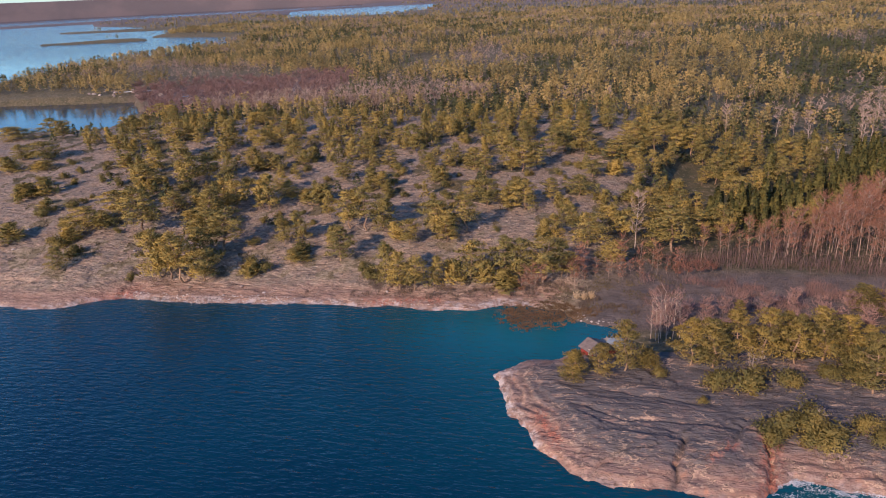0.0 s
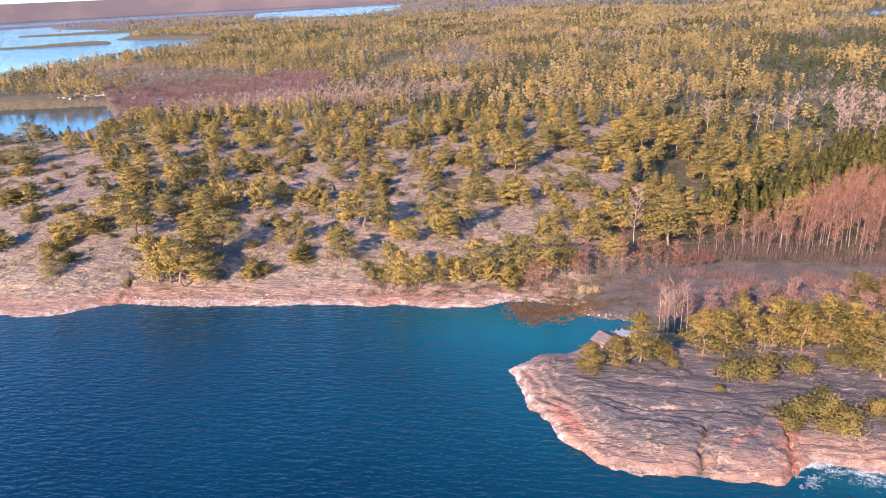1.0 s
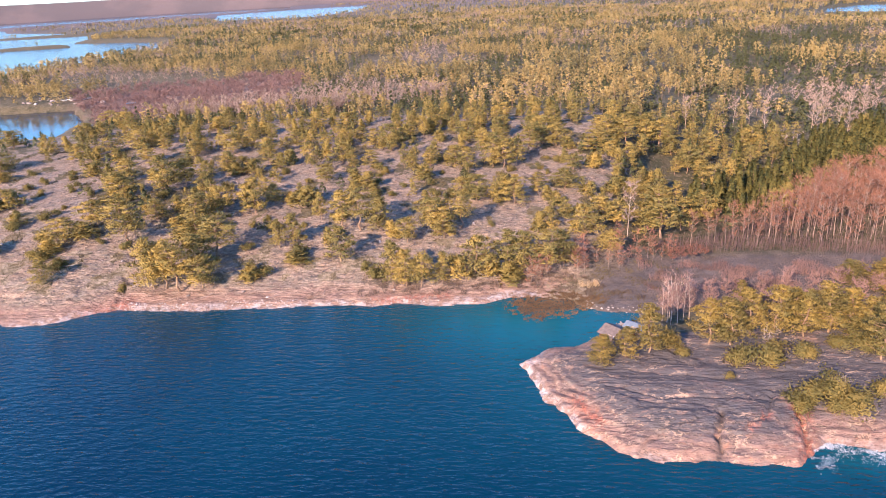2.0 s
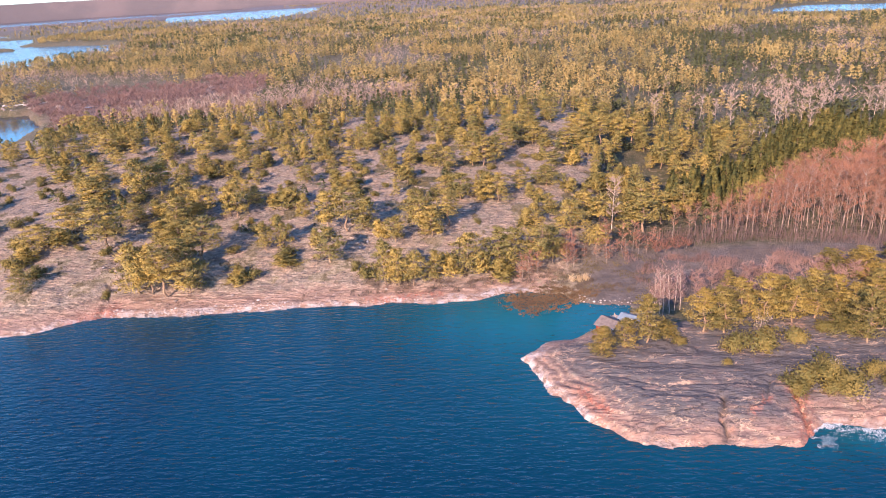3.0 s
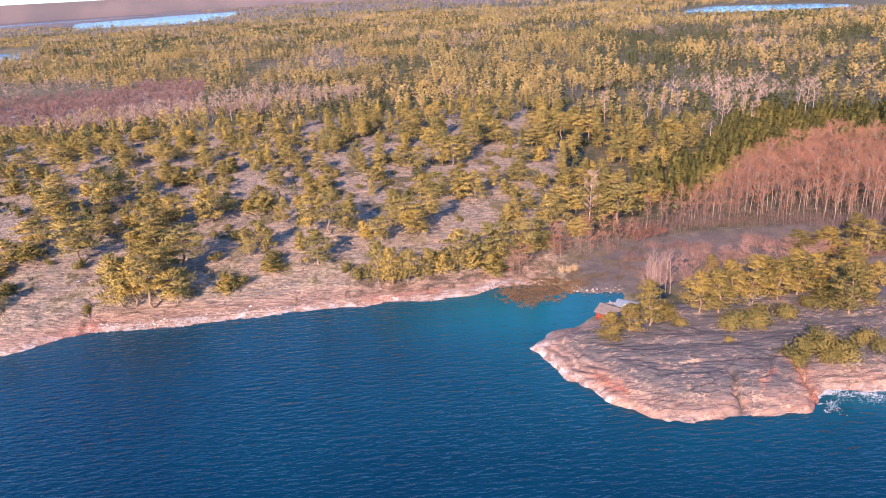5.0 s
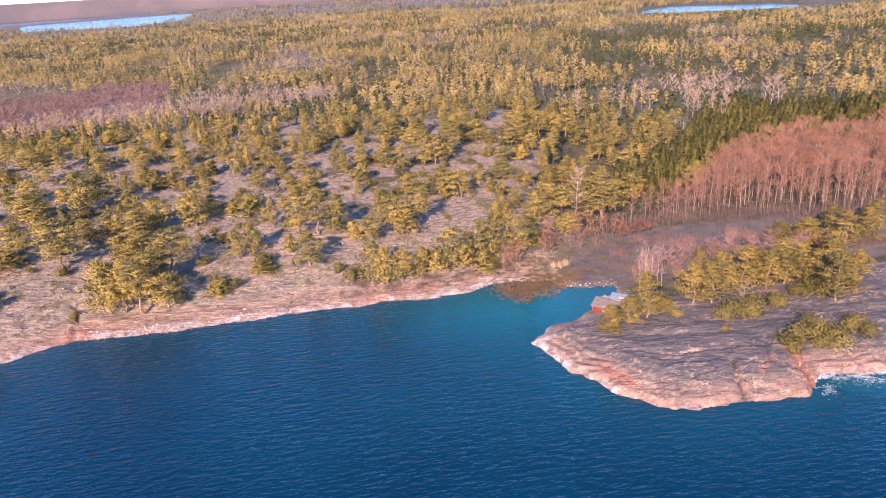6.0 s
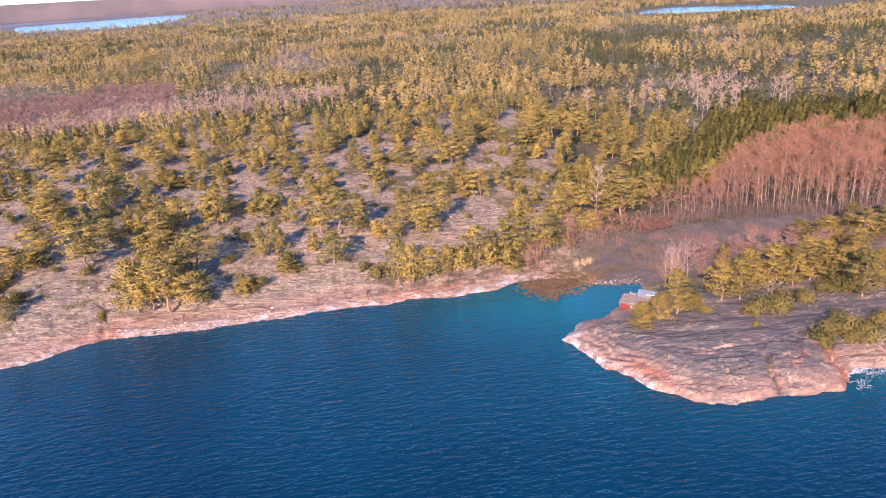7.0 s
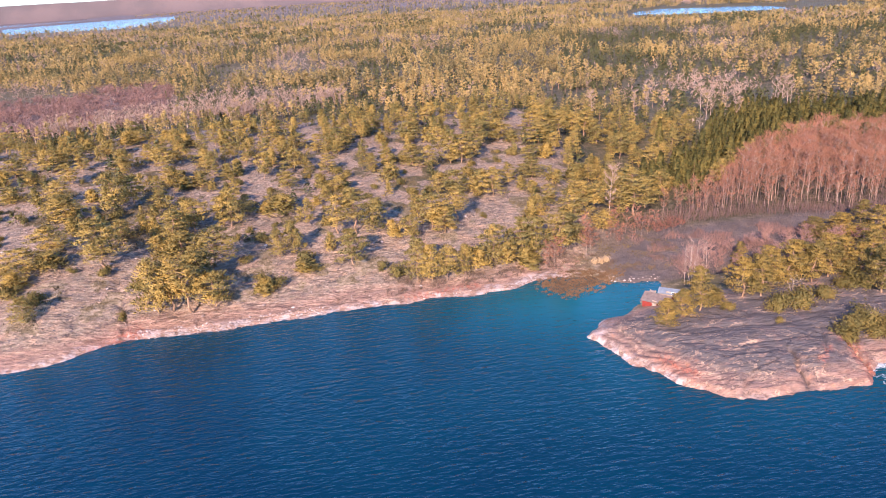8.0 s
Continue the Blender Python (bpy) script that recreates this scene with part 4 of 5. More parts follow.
SPRUCES = [(60, 194), (72, 190), (86, 196), (102, 213), (122, 222), (140, 231), (165, 230), (200, 228), (205, 262), (172, 270), (148, 270), (122, 258), (104, 234), (84, 218), (64, 206)]


def slope_wood(x, y):
    """How thickly pines stand on the hill behind the listed ones."""
    d = shore_by(x, y)
    open_rock = ground(x, y)[1]
    thick = (sm(0.5 + 1.6 * fbm(x / 16, y / 20, 81)) * (1 - 0.45 * open_rock) + 0.10) * (0.28 + 0.72 * sm((d - 30) / 20)) * (1 - 0.6 * sm((-140 - x) / 20) * sm((y - 200) / 20))
    return np.where((d > 13) & (inside_by(x, y, GROVE) < 1) & (inside_by(x, y, SPRUCES) < 0) & (ground(x, y)[2] < 0.3) & ((x < 44) | (y > 186)), thick, 0)


listed = WEST_END + SHORE_CLUMP + SHORE_MIDDLE + SHORE_EAST + SLOPE_WEST + SLOPE_MIDDLE + SLOPE_EAST + SLOPE_EAST_BEHIND + CREST_WEST + CREST_WEST_BEHIND + CREST_MIDDLE + CREST_MIDDLE_BEHIND + CREST_EAST + CREST_EAST_BEHIND
set_out(PINES, [s for s in listed if 6 <= s[2] < 11])
set_out(YOUNG_PINES, [s for s in listed if s[2] < 6])
set_out(TALL_PINES + PINES[:1], [s for s in listed if s[2] >= 11])
set_out(POINT_KINDS, POINT_PINES + MEADOW_PINES)
taken = [(x, y) for x, y, *_ in listed]
wild = scatter(95, (-190, 80), (245, 300), slope_wood, 4.6, taken)
set_out(PINES + YOUNG_PINES[:1], [(x, y, rng.uniform(5.0, 9.0) + 2.0 * float(sm((x + 10) / 60))) for x, y in wild])

gap = scatter(34, (42, 112), (196, 268), lambda x, y: (inside_by(x, y, SPRUCES) < -1.5) * (inside_by(x, y, GROVE) < -2) * 0.8, 3.6, taken)
set_out(PINES, [(x, y, rng.uniform(6.5, 10.5)) for x, y in gap])

# low junipers and bushes
def bush(name, label, h, spread, count, leaf, seed, paint, category="bush"):
    r = np.random.default_rng(seed)
    lobes = np.stack([r.normal(0, 0.42 * spread, 9), r.normal(0, 0.42 * spread, 9), r.uniform(0.2, 0.75, 9) * h], 1)
    which = r.integers(0, 9, count)
    centres = lobes[which] + r.normal(size=(count, 3)) * (0.28 * spread, 0.28 * spread, 0.17 * h)
    centres[:, 2] = np.abs(centres[:, 2])
    shrub = thing(name, label, category, "bushes on the rocks")
    wood = [tube([(0, 0, -0.2), lobes[n] * (0.5, 0.5, 0.6), lobes[n]], [0.05, 0.03, 0.015], 3) for n in range(9)]
    part("stem", fast_mesh("stem", *joined(wood), PINE_BARK), shrub)
    part("crown", leafy(soft(tufts(centres, leaf, leaf * 0.6, -0.4, r), lobes[which] * (0.7, 0.7, 0.7)), paint), shrub)
    return shrub


POINT_JUNIPERS = [(bush("juniper_bush", "dense dark juniper on the granite point", 2.6, 2.0, 1700, 0.28, 33, JUNIPER), 2.6),
                  (bush("juniper_bush", "tall ragged juniper on the granite point", 3.2, 1.7, 1700, 0.28, 34, JUNIPER), 3.2)]
BUSHES = [(bush("juniper_bush", "low spreading juniper bush on granite", 2.6, 2.0, 700, 0.42, 31, JUNIPER), 2.6),
          (bush("juniper_bush", "rounded juniper bush in a rock hollow", 3.2, 1.7, 700, 0.42, 32, JUNIPER), 3.2)]
POINT_BUSHES = [(50, 103.1, 4.3, 4.5), (54.8, 103.6, 4.3, 6.5), (61.8, 105.5, 3.4, 4.8), (69.7, 109.5, 2.5, 4.5), (74.3, 109.9, 3.1, 6.0), (57.7, 91.9, 3.8, 5.5),
                (62.5, 92.7, 3.8, 6.0), (64.6, 89.4, 4.1, 6.2), (70.1, 92.7, 3.3, 3.8), (55.6, 89.7, 3.4, 4.7), (61.8, 88.8, 2.8, 5.0), (72, 90.3, 2.8, 4.1), (40.1, 106.2, 2.0, 3.1), (46.8, 97.9, 1.4, 1.8)]
HILL_BUSHES = [(-49, 156.8, 3.4), (-60.2, 148.3, 3.2), (-26.3, 145.8, 3.6), (-85.2, 170.9, 3.6), (-99.8, 158.6, 2.4), (-112.5, 146, 3), (-120, 150, 3.4),
               (-92, 141, 2.4), (-65, 160, 2.2), (-30, 150, 2.6), (-90, 152, 2.6), (-126, 162, 3.2)]
set_out(POINT_JUNIPERS, POINT_BUSHES)
set_out(BUSHES, HILL_BUSHES)
set_out(BUSHES, [(x, y, rng.uniform(1.2, 3.0)) for x, y in scatter(100, (-200, 30), (143, 235), lambda x, y: 0.7 * slope_wood(x, y) + 0.12 * (shore_by(x, y) > 12), 3.0, taken)])

# the leafless alder grove beside the meadow
ALDERS = [(bare("alder_tree", "slim leafless alder with pinkish-brown twigs", "alder grove", ALDER_BARK, ALDER_TWIG, 15, 2.5, 0.34, 24, 390, 0.064, 41 + n, trunk=0.0048), 15) for n in range(4)]
stand = scatter(350, (48, 190), (158, 224), lambda x, y: (inside_by(x, y, GROVE) > 0) * (0.35 + 0.65 * (x < 150)), 2.4, [])
set_out(ALDERS, [(x, y, rng.uniform(10.5, 17) * (0.62 + 0.38 * float(sm(inside_by(np.array([x]), np.array([y]), GROVE)[0] / 9)))) for x, y in stand])
EDGE_ALDERS = [(bare("alder_tree", "young leafless alder at the water's edge", "alders by the shore", ALDER_BARK, ALDER_TWIG, 7, 1.7, 0.18, 16, 260, 0.055, 51 + n), 7) for n in range(2)]
fringe = scatter(30, (10, 50), (141.5, 166), lambda x, y: ((shore_by(x, y) > 2.5) & (np.abs(y - 146 - 0.42 * (x - 12)) < 3.5)) * 1.0, 1.6, [])
set_out(EDGE_ALDERS, [(x, y, rng.uniform(4, 8)) for x, y in fringe])

# birches, a lone spruce, bleached dead trees
BIRCH = [(bare("birch_tree", "white-barked leafless birch at the forest edge", "birches", BIRCH_BARK, BIRCH_TWIG, 15, 2.4, 0.30, 20, 420, 0.08, 61, trunk=0.006), 15)]
set_out(BIRCH, [(39.6, 170.4, 15.1)] + [(129, 277, 13), (137, 275, 12), (112, 284, 13), (152, 290, 13), (104, 300, 12), (185, 297, 11)]
        + [(x, y, rng.uniform(10, 15)) for x, y in scatter(15, (84, 200), (262, 345), lambda x, y: (0.2 + 0.8 * (fbm(x / 14, y / 10, 87) > 0.1)) * (inside_by(x, y, SPRUCES) < 0), 4.0, [])])
BIRCH_LINE = [(-175, 346), (-130, 344), (-95, 352), (-62, 378), (-40, 402)]
FEN_BIRCH = [(bare("birch_tree", "pale leafless birch at the edge of the fen", "birches", BIRCH_BARK, BIRCH_TWIG, 8, 1.9, 0.2, 14, 170, 0.14, 63 + n, trunk=0.008), 8) for n in range(2)]
set_out(FEN_BIRCH, [(x, y, rng.uniform(8.5, 12)) for x, y in scatter(170, (-182, -30), (330, 412), lambda x, y: (to_line(x, y, BIRCH_LINE) < 9) * (0.3 + 0.7 * (fbm(x / 12, y / 12, 88) > -0.1)), 2.0, [])])
DEAD = [(bare("dead_tree", "bleached dead tree with gnarled bare limbs", "dead trees", DEAD_WOOD, DEAD_WOOD, 8, 3.4, 0.2, 16, 60, 0.07, 71, trunk=0.013), 8)]
set_out(DEAD, [(107.5, 252, 7), (114.9, 257, 6.5), (-36.1, 157.0, 5.8), (63.5, 92.6, 3.2), (56.5, 108.5, 4.5)])


def spruce(label, h, spread, seed):
    wood, green = spruce_shape(h, spread, 12, 60, 1.0, seed)
    tree = thing("spruce_tree", label, "tree", "spruces behind the grove")
    part("trunk", fast_mesh("trunk", *wood, PINE_BARK), tree)
    part("crown", leafy(green, SPRUCE), tree)
    return tree


SPRUCE_KINDS = [(spruce("dark green narrow spruce behind the alder grove", 12, 2.4, 81), 12), (spruce("dense conical spruce with drooping boughs", 11, 2.7, 82), 11)]
set_out(SPRUCE_KINDS, [(87.5, 238, 13)] + [(x, y, rng.uniform(7, 12.5)) for x, y in scatter(240, (60, 206), (180, 270), lambda x, y: (inside_by(x, y, SPRUCES) > 0) * 1.0, 2.5, [])])

# purplish undergrowth at the feet of the alders
xs, ys = rng.uniform(36, 180, 52000), rng.uniform(152, 215, 52000)
pick = (inside_by(xs, ys, GROVE) > -4) & (rng.uniform(0, 1, 52000) < 0.22 + 0.78 * np.exp(-np.abs(inside_by(xs, ys, GROVE)) / 5))
start = np.stack([xs[pick], ys[pick], ground(xs[pick], ys[pick])[0] - 0.05], 1)
rise = np.stack([rng.normal(0, 0.3, pick.sum()), rng.normal(0, 0.3, pick.sum()), rng.uniform(0.8, 3.6, pick.sum())], 1)
tagged(new("undergrowth", fast_mesh("undergrowth", *sticks(start, start + rise, np.full(pick.sum(), 0.075)), BRUSHWOOD)), "leafless undergrowth below the alder trees", "vegetation", kind="stuff")

# pink willow scrub on the meadow behind the point
WILLOW = [(bare("willow_bush", "leafless pinkish willow scrub on the meadow", "meadow scrub", ALDER_BARK, WILLOW_TWIG, 4, 2.0, 0.06, 24, 420, 0.075, 91 + n), 4) for n in range(2)]
MEADOW_SCRUB = [(45, 134), (49, 136), (53, 137), (57, 138), (61, 141), (66, 140), (72, 142), (77, 140), (83, 141), (90, 138), (47, 131), (52, 131), (58, 132), (64, 133),
                (70, 134), (77, 133), (84, 133), (42, 130), (95, 133), (100, 142), (55, 127), (62, 127), (70, 128), (78, 128)]
set_out(WILLOW, [(x, y, rng.uniform(2.6, 4.6)) for x, y in MEADOW_SCRUB])
TALL_SCRUB = [(bare("willow_tree", "tall leafless pink-twigged willow with pale stems", "meadow scrub", BIRCH_BARK, WILLOW_TWIG, 10, 1.7, 0.30, 16, 260, 0.045, 97 + n), 10) for n in range(2)]
set_out(TALL_SCRUB, [(41.3, 124.6, 10.5), (42.4, 125.6, 11), (40.4, 125.4, 9.5), (43.4, 124.4, 10), (44.8, 125.4, 10.5), (42.2, 127, 11), (46.2, 126, 9), (41.8, 123.6, 8.5), (44, 127.5, 9.5)])
set_out(EDGE_ALDERS, [(57, 116, 5), (86, 126, 6), (93, 128, 6), (90, 132, 5)])
BRUSH = [(bare("brush_heap", "red-brown thorny brush at the grove's edge", "brush", ALDER_BARK, RED_BRUSH, 2.6, 2.2, 0.05, 18, 300, 0.06, 95), 2.6)]
set_out(BRUSH, [(52, 160, 2.4), (55, 160.5, 2.6), (58, 161.5, 2.2), (49.5, 159, 2)])
for kinds in (PINES, FEN_BIRCH, POINT_JUNIPERS, POINT_KINDS, TALL_PINES, YOUNG_PINES, BUSHES, ALDERS, EDGE_ALDERS, BIRCH, DEAD, SPRUCE_KINDS, WILLOW, TALL_SCRUB, BRUSH):
    retire(kinds)

# ---- the forest behind, to the horizon ----
def wood_of(shapes, spots, sizes, material, name, label):
    """One mesh of many trees, each a turned and scaled copy of one of the shapes."""
    verts, faces, normals, at = [], [], [], 0
    z = ground(spots[:, 0], spots[:, 1])[0]
    for n, (v, f, *bulge) in enumerate(shapes):
        pick = np.arange(n, len(spots), len(shapes))
        a = rng.uniform(0, 6.28, len(pick))
        c, s = np.cos(a)[:, None], np.sin(a)[:, None]
        k, w = sizes[pick][:, None], (sizes[pick] * rng.uniform(0.8, 1.2, len(pick)))[:, None]
        x = (v[:, 0] * c - v[:, 1] * s) * w + spots[pick, 0][:, None]
        y = (v[:, 0] * s + v[:, 1] * c) * w + spots[pick, 1][:, None]
        verts.append(np.stack([x, y, v[:, 2] * k + z[pick][:, None] - 0.1], 2).reshape(-1, 3))
        faces.append((f[None] + at + (np.arange(len(pick)) * len(v))[:, None, None]).reshape(-1, f.shape[1]))
        at += len(pick) * len(v)
        for m in bulge:
            normals.append(np.stack([m[:, 0] * c - m[:, 1] * s, m[:, 0] * s + m[:, 1] * c, np.broadcast_to(m[:, 2], (len(pick), len(m)))], 2).reshape(-1, 3))
    ob = new(name, fast_mesh(name, np.concatenate(verts), np.concatenate(faces), material, normals=np.concatenate(normals) if normals else None))
    return tagged(ob, label, "forest", kind="stuff")


def crown_only(h, spread, base, clumps, leaves, leaf, seed, spire):
    return pine_shape(h, spread, base, clumps, leaves, leaf, seed, spire=spire, clump=0.40)[1]


def trunk_only(h, base):
    zs = np.array([-0.3, h * 0.9])
    return tube(np.stack([0 * zs, 0 * zs, zs], 1), [0.16, 0.06], 3)


FEN = [(-225, 348), (-188, 346), (-165, 368), (-128, 395), (-149, 480), (-185, 555), (-232, 540), (-291, 520), (-330, 492), (-270, 430)]
# near and far limit, square metres for each tree, then the crown's cushions, sprays and size of spray
rings = [(226, 330, 23, 13, 28, 0.76), (330, 500, 31, 10, 17, 1.02), (500, 900, 34, 8, 10, 1.35), (900, 1800, 66, 6, 4, 2.8), (1800, 4300, 420, 4, 3, 5.0)]
reach = np.concatenate([np.sqrt(rng.uniform(low * low, high * high, int(0.82 * (high * high - low * low) / room))) for low, high, room, *_ in rings])
count = len(reach)
bearing = rng.uniform(radians(-49), radians(45), count)
fx, fy = HUB[0] + reach * np.sin(bearing), HUB[1] + reach * np.cos(bearing)
_, f_rock, f_meadow, _, f_bog, f_in = ground(fx, fy)
glade = fbm(fx / 55, fy / 40, 91)
thick = 0.80 - 0.32 * (reach < 500) - 0.75 * sm((glade - 0.25) / 0.2) - 0.35 * f_rock - 0.4 * sm((-140 - fx) / 20) * sm((330 - fy) / 20)
stand_ok = (f_in > 6) & ((f_bog < 0.35) | (reach > 1500) | (rng.uniform(0, 1, count) < 0.10)) & ((inside_by(fx, fy, FEN) < 0) | (rng.uniform(0, 1, count) < 0.10)) & (f_meadow < 0.3) & (thick > rng.uniform(0, 1, count)) & (inside_by(fx, fy, SPRUCES) < 0) & (inside_by(fx, fy, GROVE) < 0)
LEE = [(-450, 260), (-215, 288), (-205, 350), (-260, 430), (-300, 470), (-700, 440), (-700, 300)]
stand_ok &= (inside_by(fx, fy, LEE) < 0) & ~((reach > 3000) & (bearing < radians(-14)))
stand_ok &= ~((inside_by(fx, fy, LAKE) > -110) & (fy < 1250))
stand_ok &= (f_in > 24) | (reach < 600) | (bearing > radians(-18))
stand_ok &= to_line(fx, fy, BIRCH_LINE) > 11
stand_ok &= ~((fy < 292) & (fx > -190) & (fx < 70))
leafless = fbm(fx / 70 + 5, fy / 45, 95) + 0.35 * np.exp(-np.hypot((fx - 160) / 70, (fy - 340) / 70) ** 2) + 0.5 * np.exp(-np.hypot((fx + 105) / 50, (fy - 425) / 35) ** 2) \
    + 0.4 * np.exp(-np.hypot((fx + 330) / 120, (fy - 560) / 60) ** 2)
# bare birches grow commoner far out, partly to lend the forest its haze tint
is_bare = leafless + rng.normal(0, 0.10, count) + 0.30 * sm((reach - 800) / 1500) > 0.31
is_spruce = ~is_bare & (fbm(fx / 60 - 9, fy / 60, 97) + rng.normal(0, 0.15, count) + 0.14 * sm((fx - 10) / 80) * sm((900 - fy) / 300) > 0.20)
tall = rng.uniform(0.70, 1.15, count) * (0.80 + 0.16 * sm((reach - 240) / 150)) * (1 - 0.2 * sm((reach - 1700) / 700))
for low, high, _, clumps, leaves, leaf in rings:
    ring = stand_ok & (reach >= low) & (reach < high)
    far = 1.0 + 0.25 * (low >= 900)
    pines = ring & ~is_bare & ~is_spruce
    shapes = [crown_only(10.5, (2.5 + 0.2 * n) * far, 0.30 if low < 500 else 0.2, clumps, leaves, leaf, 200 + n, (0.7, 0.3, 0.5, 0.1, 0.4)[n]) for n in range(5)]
    wood_of(shapes, np.stack([fx[pines], fy[pines]], 1), tall[pines], PINE if low < 330 else PINE_HAZED, "pine_forest", "olive-green pine forest in low sunlight")
    if low < 500:
        wood_of([trunk_only(10.5, 0.4)], np.stack([fx[pines], fy[pines]], 1), tall[pines], PINE_BARK, "pine_trunks", "orange-brown trunks of the pine forest")
    firs = ring & is_spruce
    shapes = [spruce_shape(10.5, (1.9 + 0.2 * n) * far, max(clumps // 2, 3), max(leaves, 4), leaf * 1.1, 220 + n)[1] for n in range(3)]
    wood_of(shapes, np.stack([fx[firs], fy[firs]], 1), tall[firs], PINE_DARK, "spruce_forest", "dark green spruce among the pines")
    naked = ring & is_bare
    shapes = [bare_shape(10.5, 2.3 * far, 0.35, 10, max(8, clumps * clumps // 3), 0.08 + leaf * 0.20, 240 + n)[1] for n in range(3)]
    wood_of(shapes, np.stack([fx[naked], fy[naked]], 1), tall[naked], BIRCH_TWIG, "birch_forest", "pale leafless birches among the pines")

# smaller pines that fill the hill between the large ones
hx, hy = rng.uniform(-195, 45, 9000), rng.uniform(168, 330, 9000)
cover = (sm(0.55 + 1.5 * fbm(hx / 14, hy / 18, 83)) * (1 - 0.45 * ground(hx, hy)[1]) + 0.06) * (shore_by(hx, hy) > 34) * (0.030 + 0.045 * sm((hy - 235) / 40)) * (1 - 0.6 * sm((-140 - hx) / 20) * sm((hy - 200) / 20))
small = (cover > rng.uniform(0, 1, 9000)) & (inside_by(hx, hy, LEE) < 0)
shapes = [crown_only(6.0, 1.8 + 0.15 * n, 0.05, 16, 24, 0.60, 270 + n, (0.8, 0.5, 0.2, 0.9)[n]) for n in range(4)]
wood_of(shapes, np.stack([hx[small], hy[small]], 1), rng.uniform(0.45, 1.15, small.sum()), PINE, "pine_thicket", "small pines filling the hollows of the rocky hill")

# dark young spruce and juniper under the pines
ux, uy = rng.uniform(-230, 300, 30000), rng.uniform(170, 520, 30000)
u_z, u_rock, u_meadow, _, u_bog, u_in = ground(ux, uy)
under = ((0.09 + 0.13 * sm((uy - 240) / 50)) * sm(0.45 + 1.3 * fbm(ux / 22, uy / 22, 85)) * (1 - 0.8 * u_rock) > rng.uniform(0, 1, 30000)) & (u_in > 24) & (u_meadow < 0.2) & (u_bog < 0.2)
under &= (inside_by(ux, uy, GROVE) < 0) & (inside_by(ux, uy, FEN) < 0) & (inside_by(ux, uy, LEE) < 0)
shapes = [spruce_shape(4.0, 1.9, 4, 9, 1.1, 290 + n)[1] for n in range(3)]
wood_of(shapes, np.stack([ux[under], uy[under]], 1), rng.uniform(0.5, 1.5, under.sum()), PINE_DARK, "spruce_undergrowth", "dark green young spruce and juniper under the pines")

# pink-brown scrub round the bog
scrub = 1500
bx, by = rng.uniform(-340, -120, scrub), rng.uniform(345, 640, scrub)
_, _, _, _, b_bog, b_in = ground(bx, by)
wet = ((b_bog > 0.2) | (inside_by(bx, by, FEN) > 0)) & (b_in > 2)
shapes = [bare_shape(3.4, 3.4, 0.05, 12, 90, 0.19, 260 + n)[1] for n in range(3)]
wood_of(shapes, np.stack([bx[wet], by[wet]], 1), rng.uniform(0.5, 1.4, wet.sum()), FEN_TWIG, "bog_scrub", "purplish-brown leafless scrub on the bog")

# ---- the boathouse, its jetty and the shore's small things ----
def block(bm, x0, x1, y0, y1, z0, z1, bevel=0.0):
    made = bmesh.ops.create_cube(bm, size=1.0, matrix=Matrix.LocRotScale(((x0 + x1) / 2, (y0 + y1) / 2, (z0 + z1) / 2), None, (x1 - x0, y1 - y0, z1 - z0)))
    if bevel:
        edges = list({e for v in made["verts"] for e in v.link_edges})
        bmesh.ops.bevel(bm, geom=edges, offset=bevel, segments=1, affect="EDGES")


def solid(name, boxes, material, parent, label="", bevel=0.02):
    bm = bmesh.new()
    for box in boxes:
        block(bm, *box, bevel)
    me = bpy.data.meshes.new(name)
    bm.to_mesh(me)
    bm.free()
    me.materials.append(material)
    return part(name, me, parent, label)


def slab(name, corners, thick, material, parent, label=""):
    """A flat plate of some thickness through four corners."""
    c = [Vector(v) for v in corners]
    n = (c[1] - c[0]).cross(c[2] - c[0]).normalized() * thick
    verts = [tuple(v) for v in c] + [tuple(v + n) for v in c]
    me = bpy.data.meshes.new(name)
    me.from_pydata(verts, [], [(3, 2, 1, 0), (4, 5, 6, 7), (0, 1, 5, 4), (1, 2, 6, 5), (2, 3, 7, 6), (3, 0, 4, 7)])
    me.materials.append(material)
    return part(name, me, parent, label)


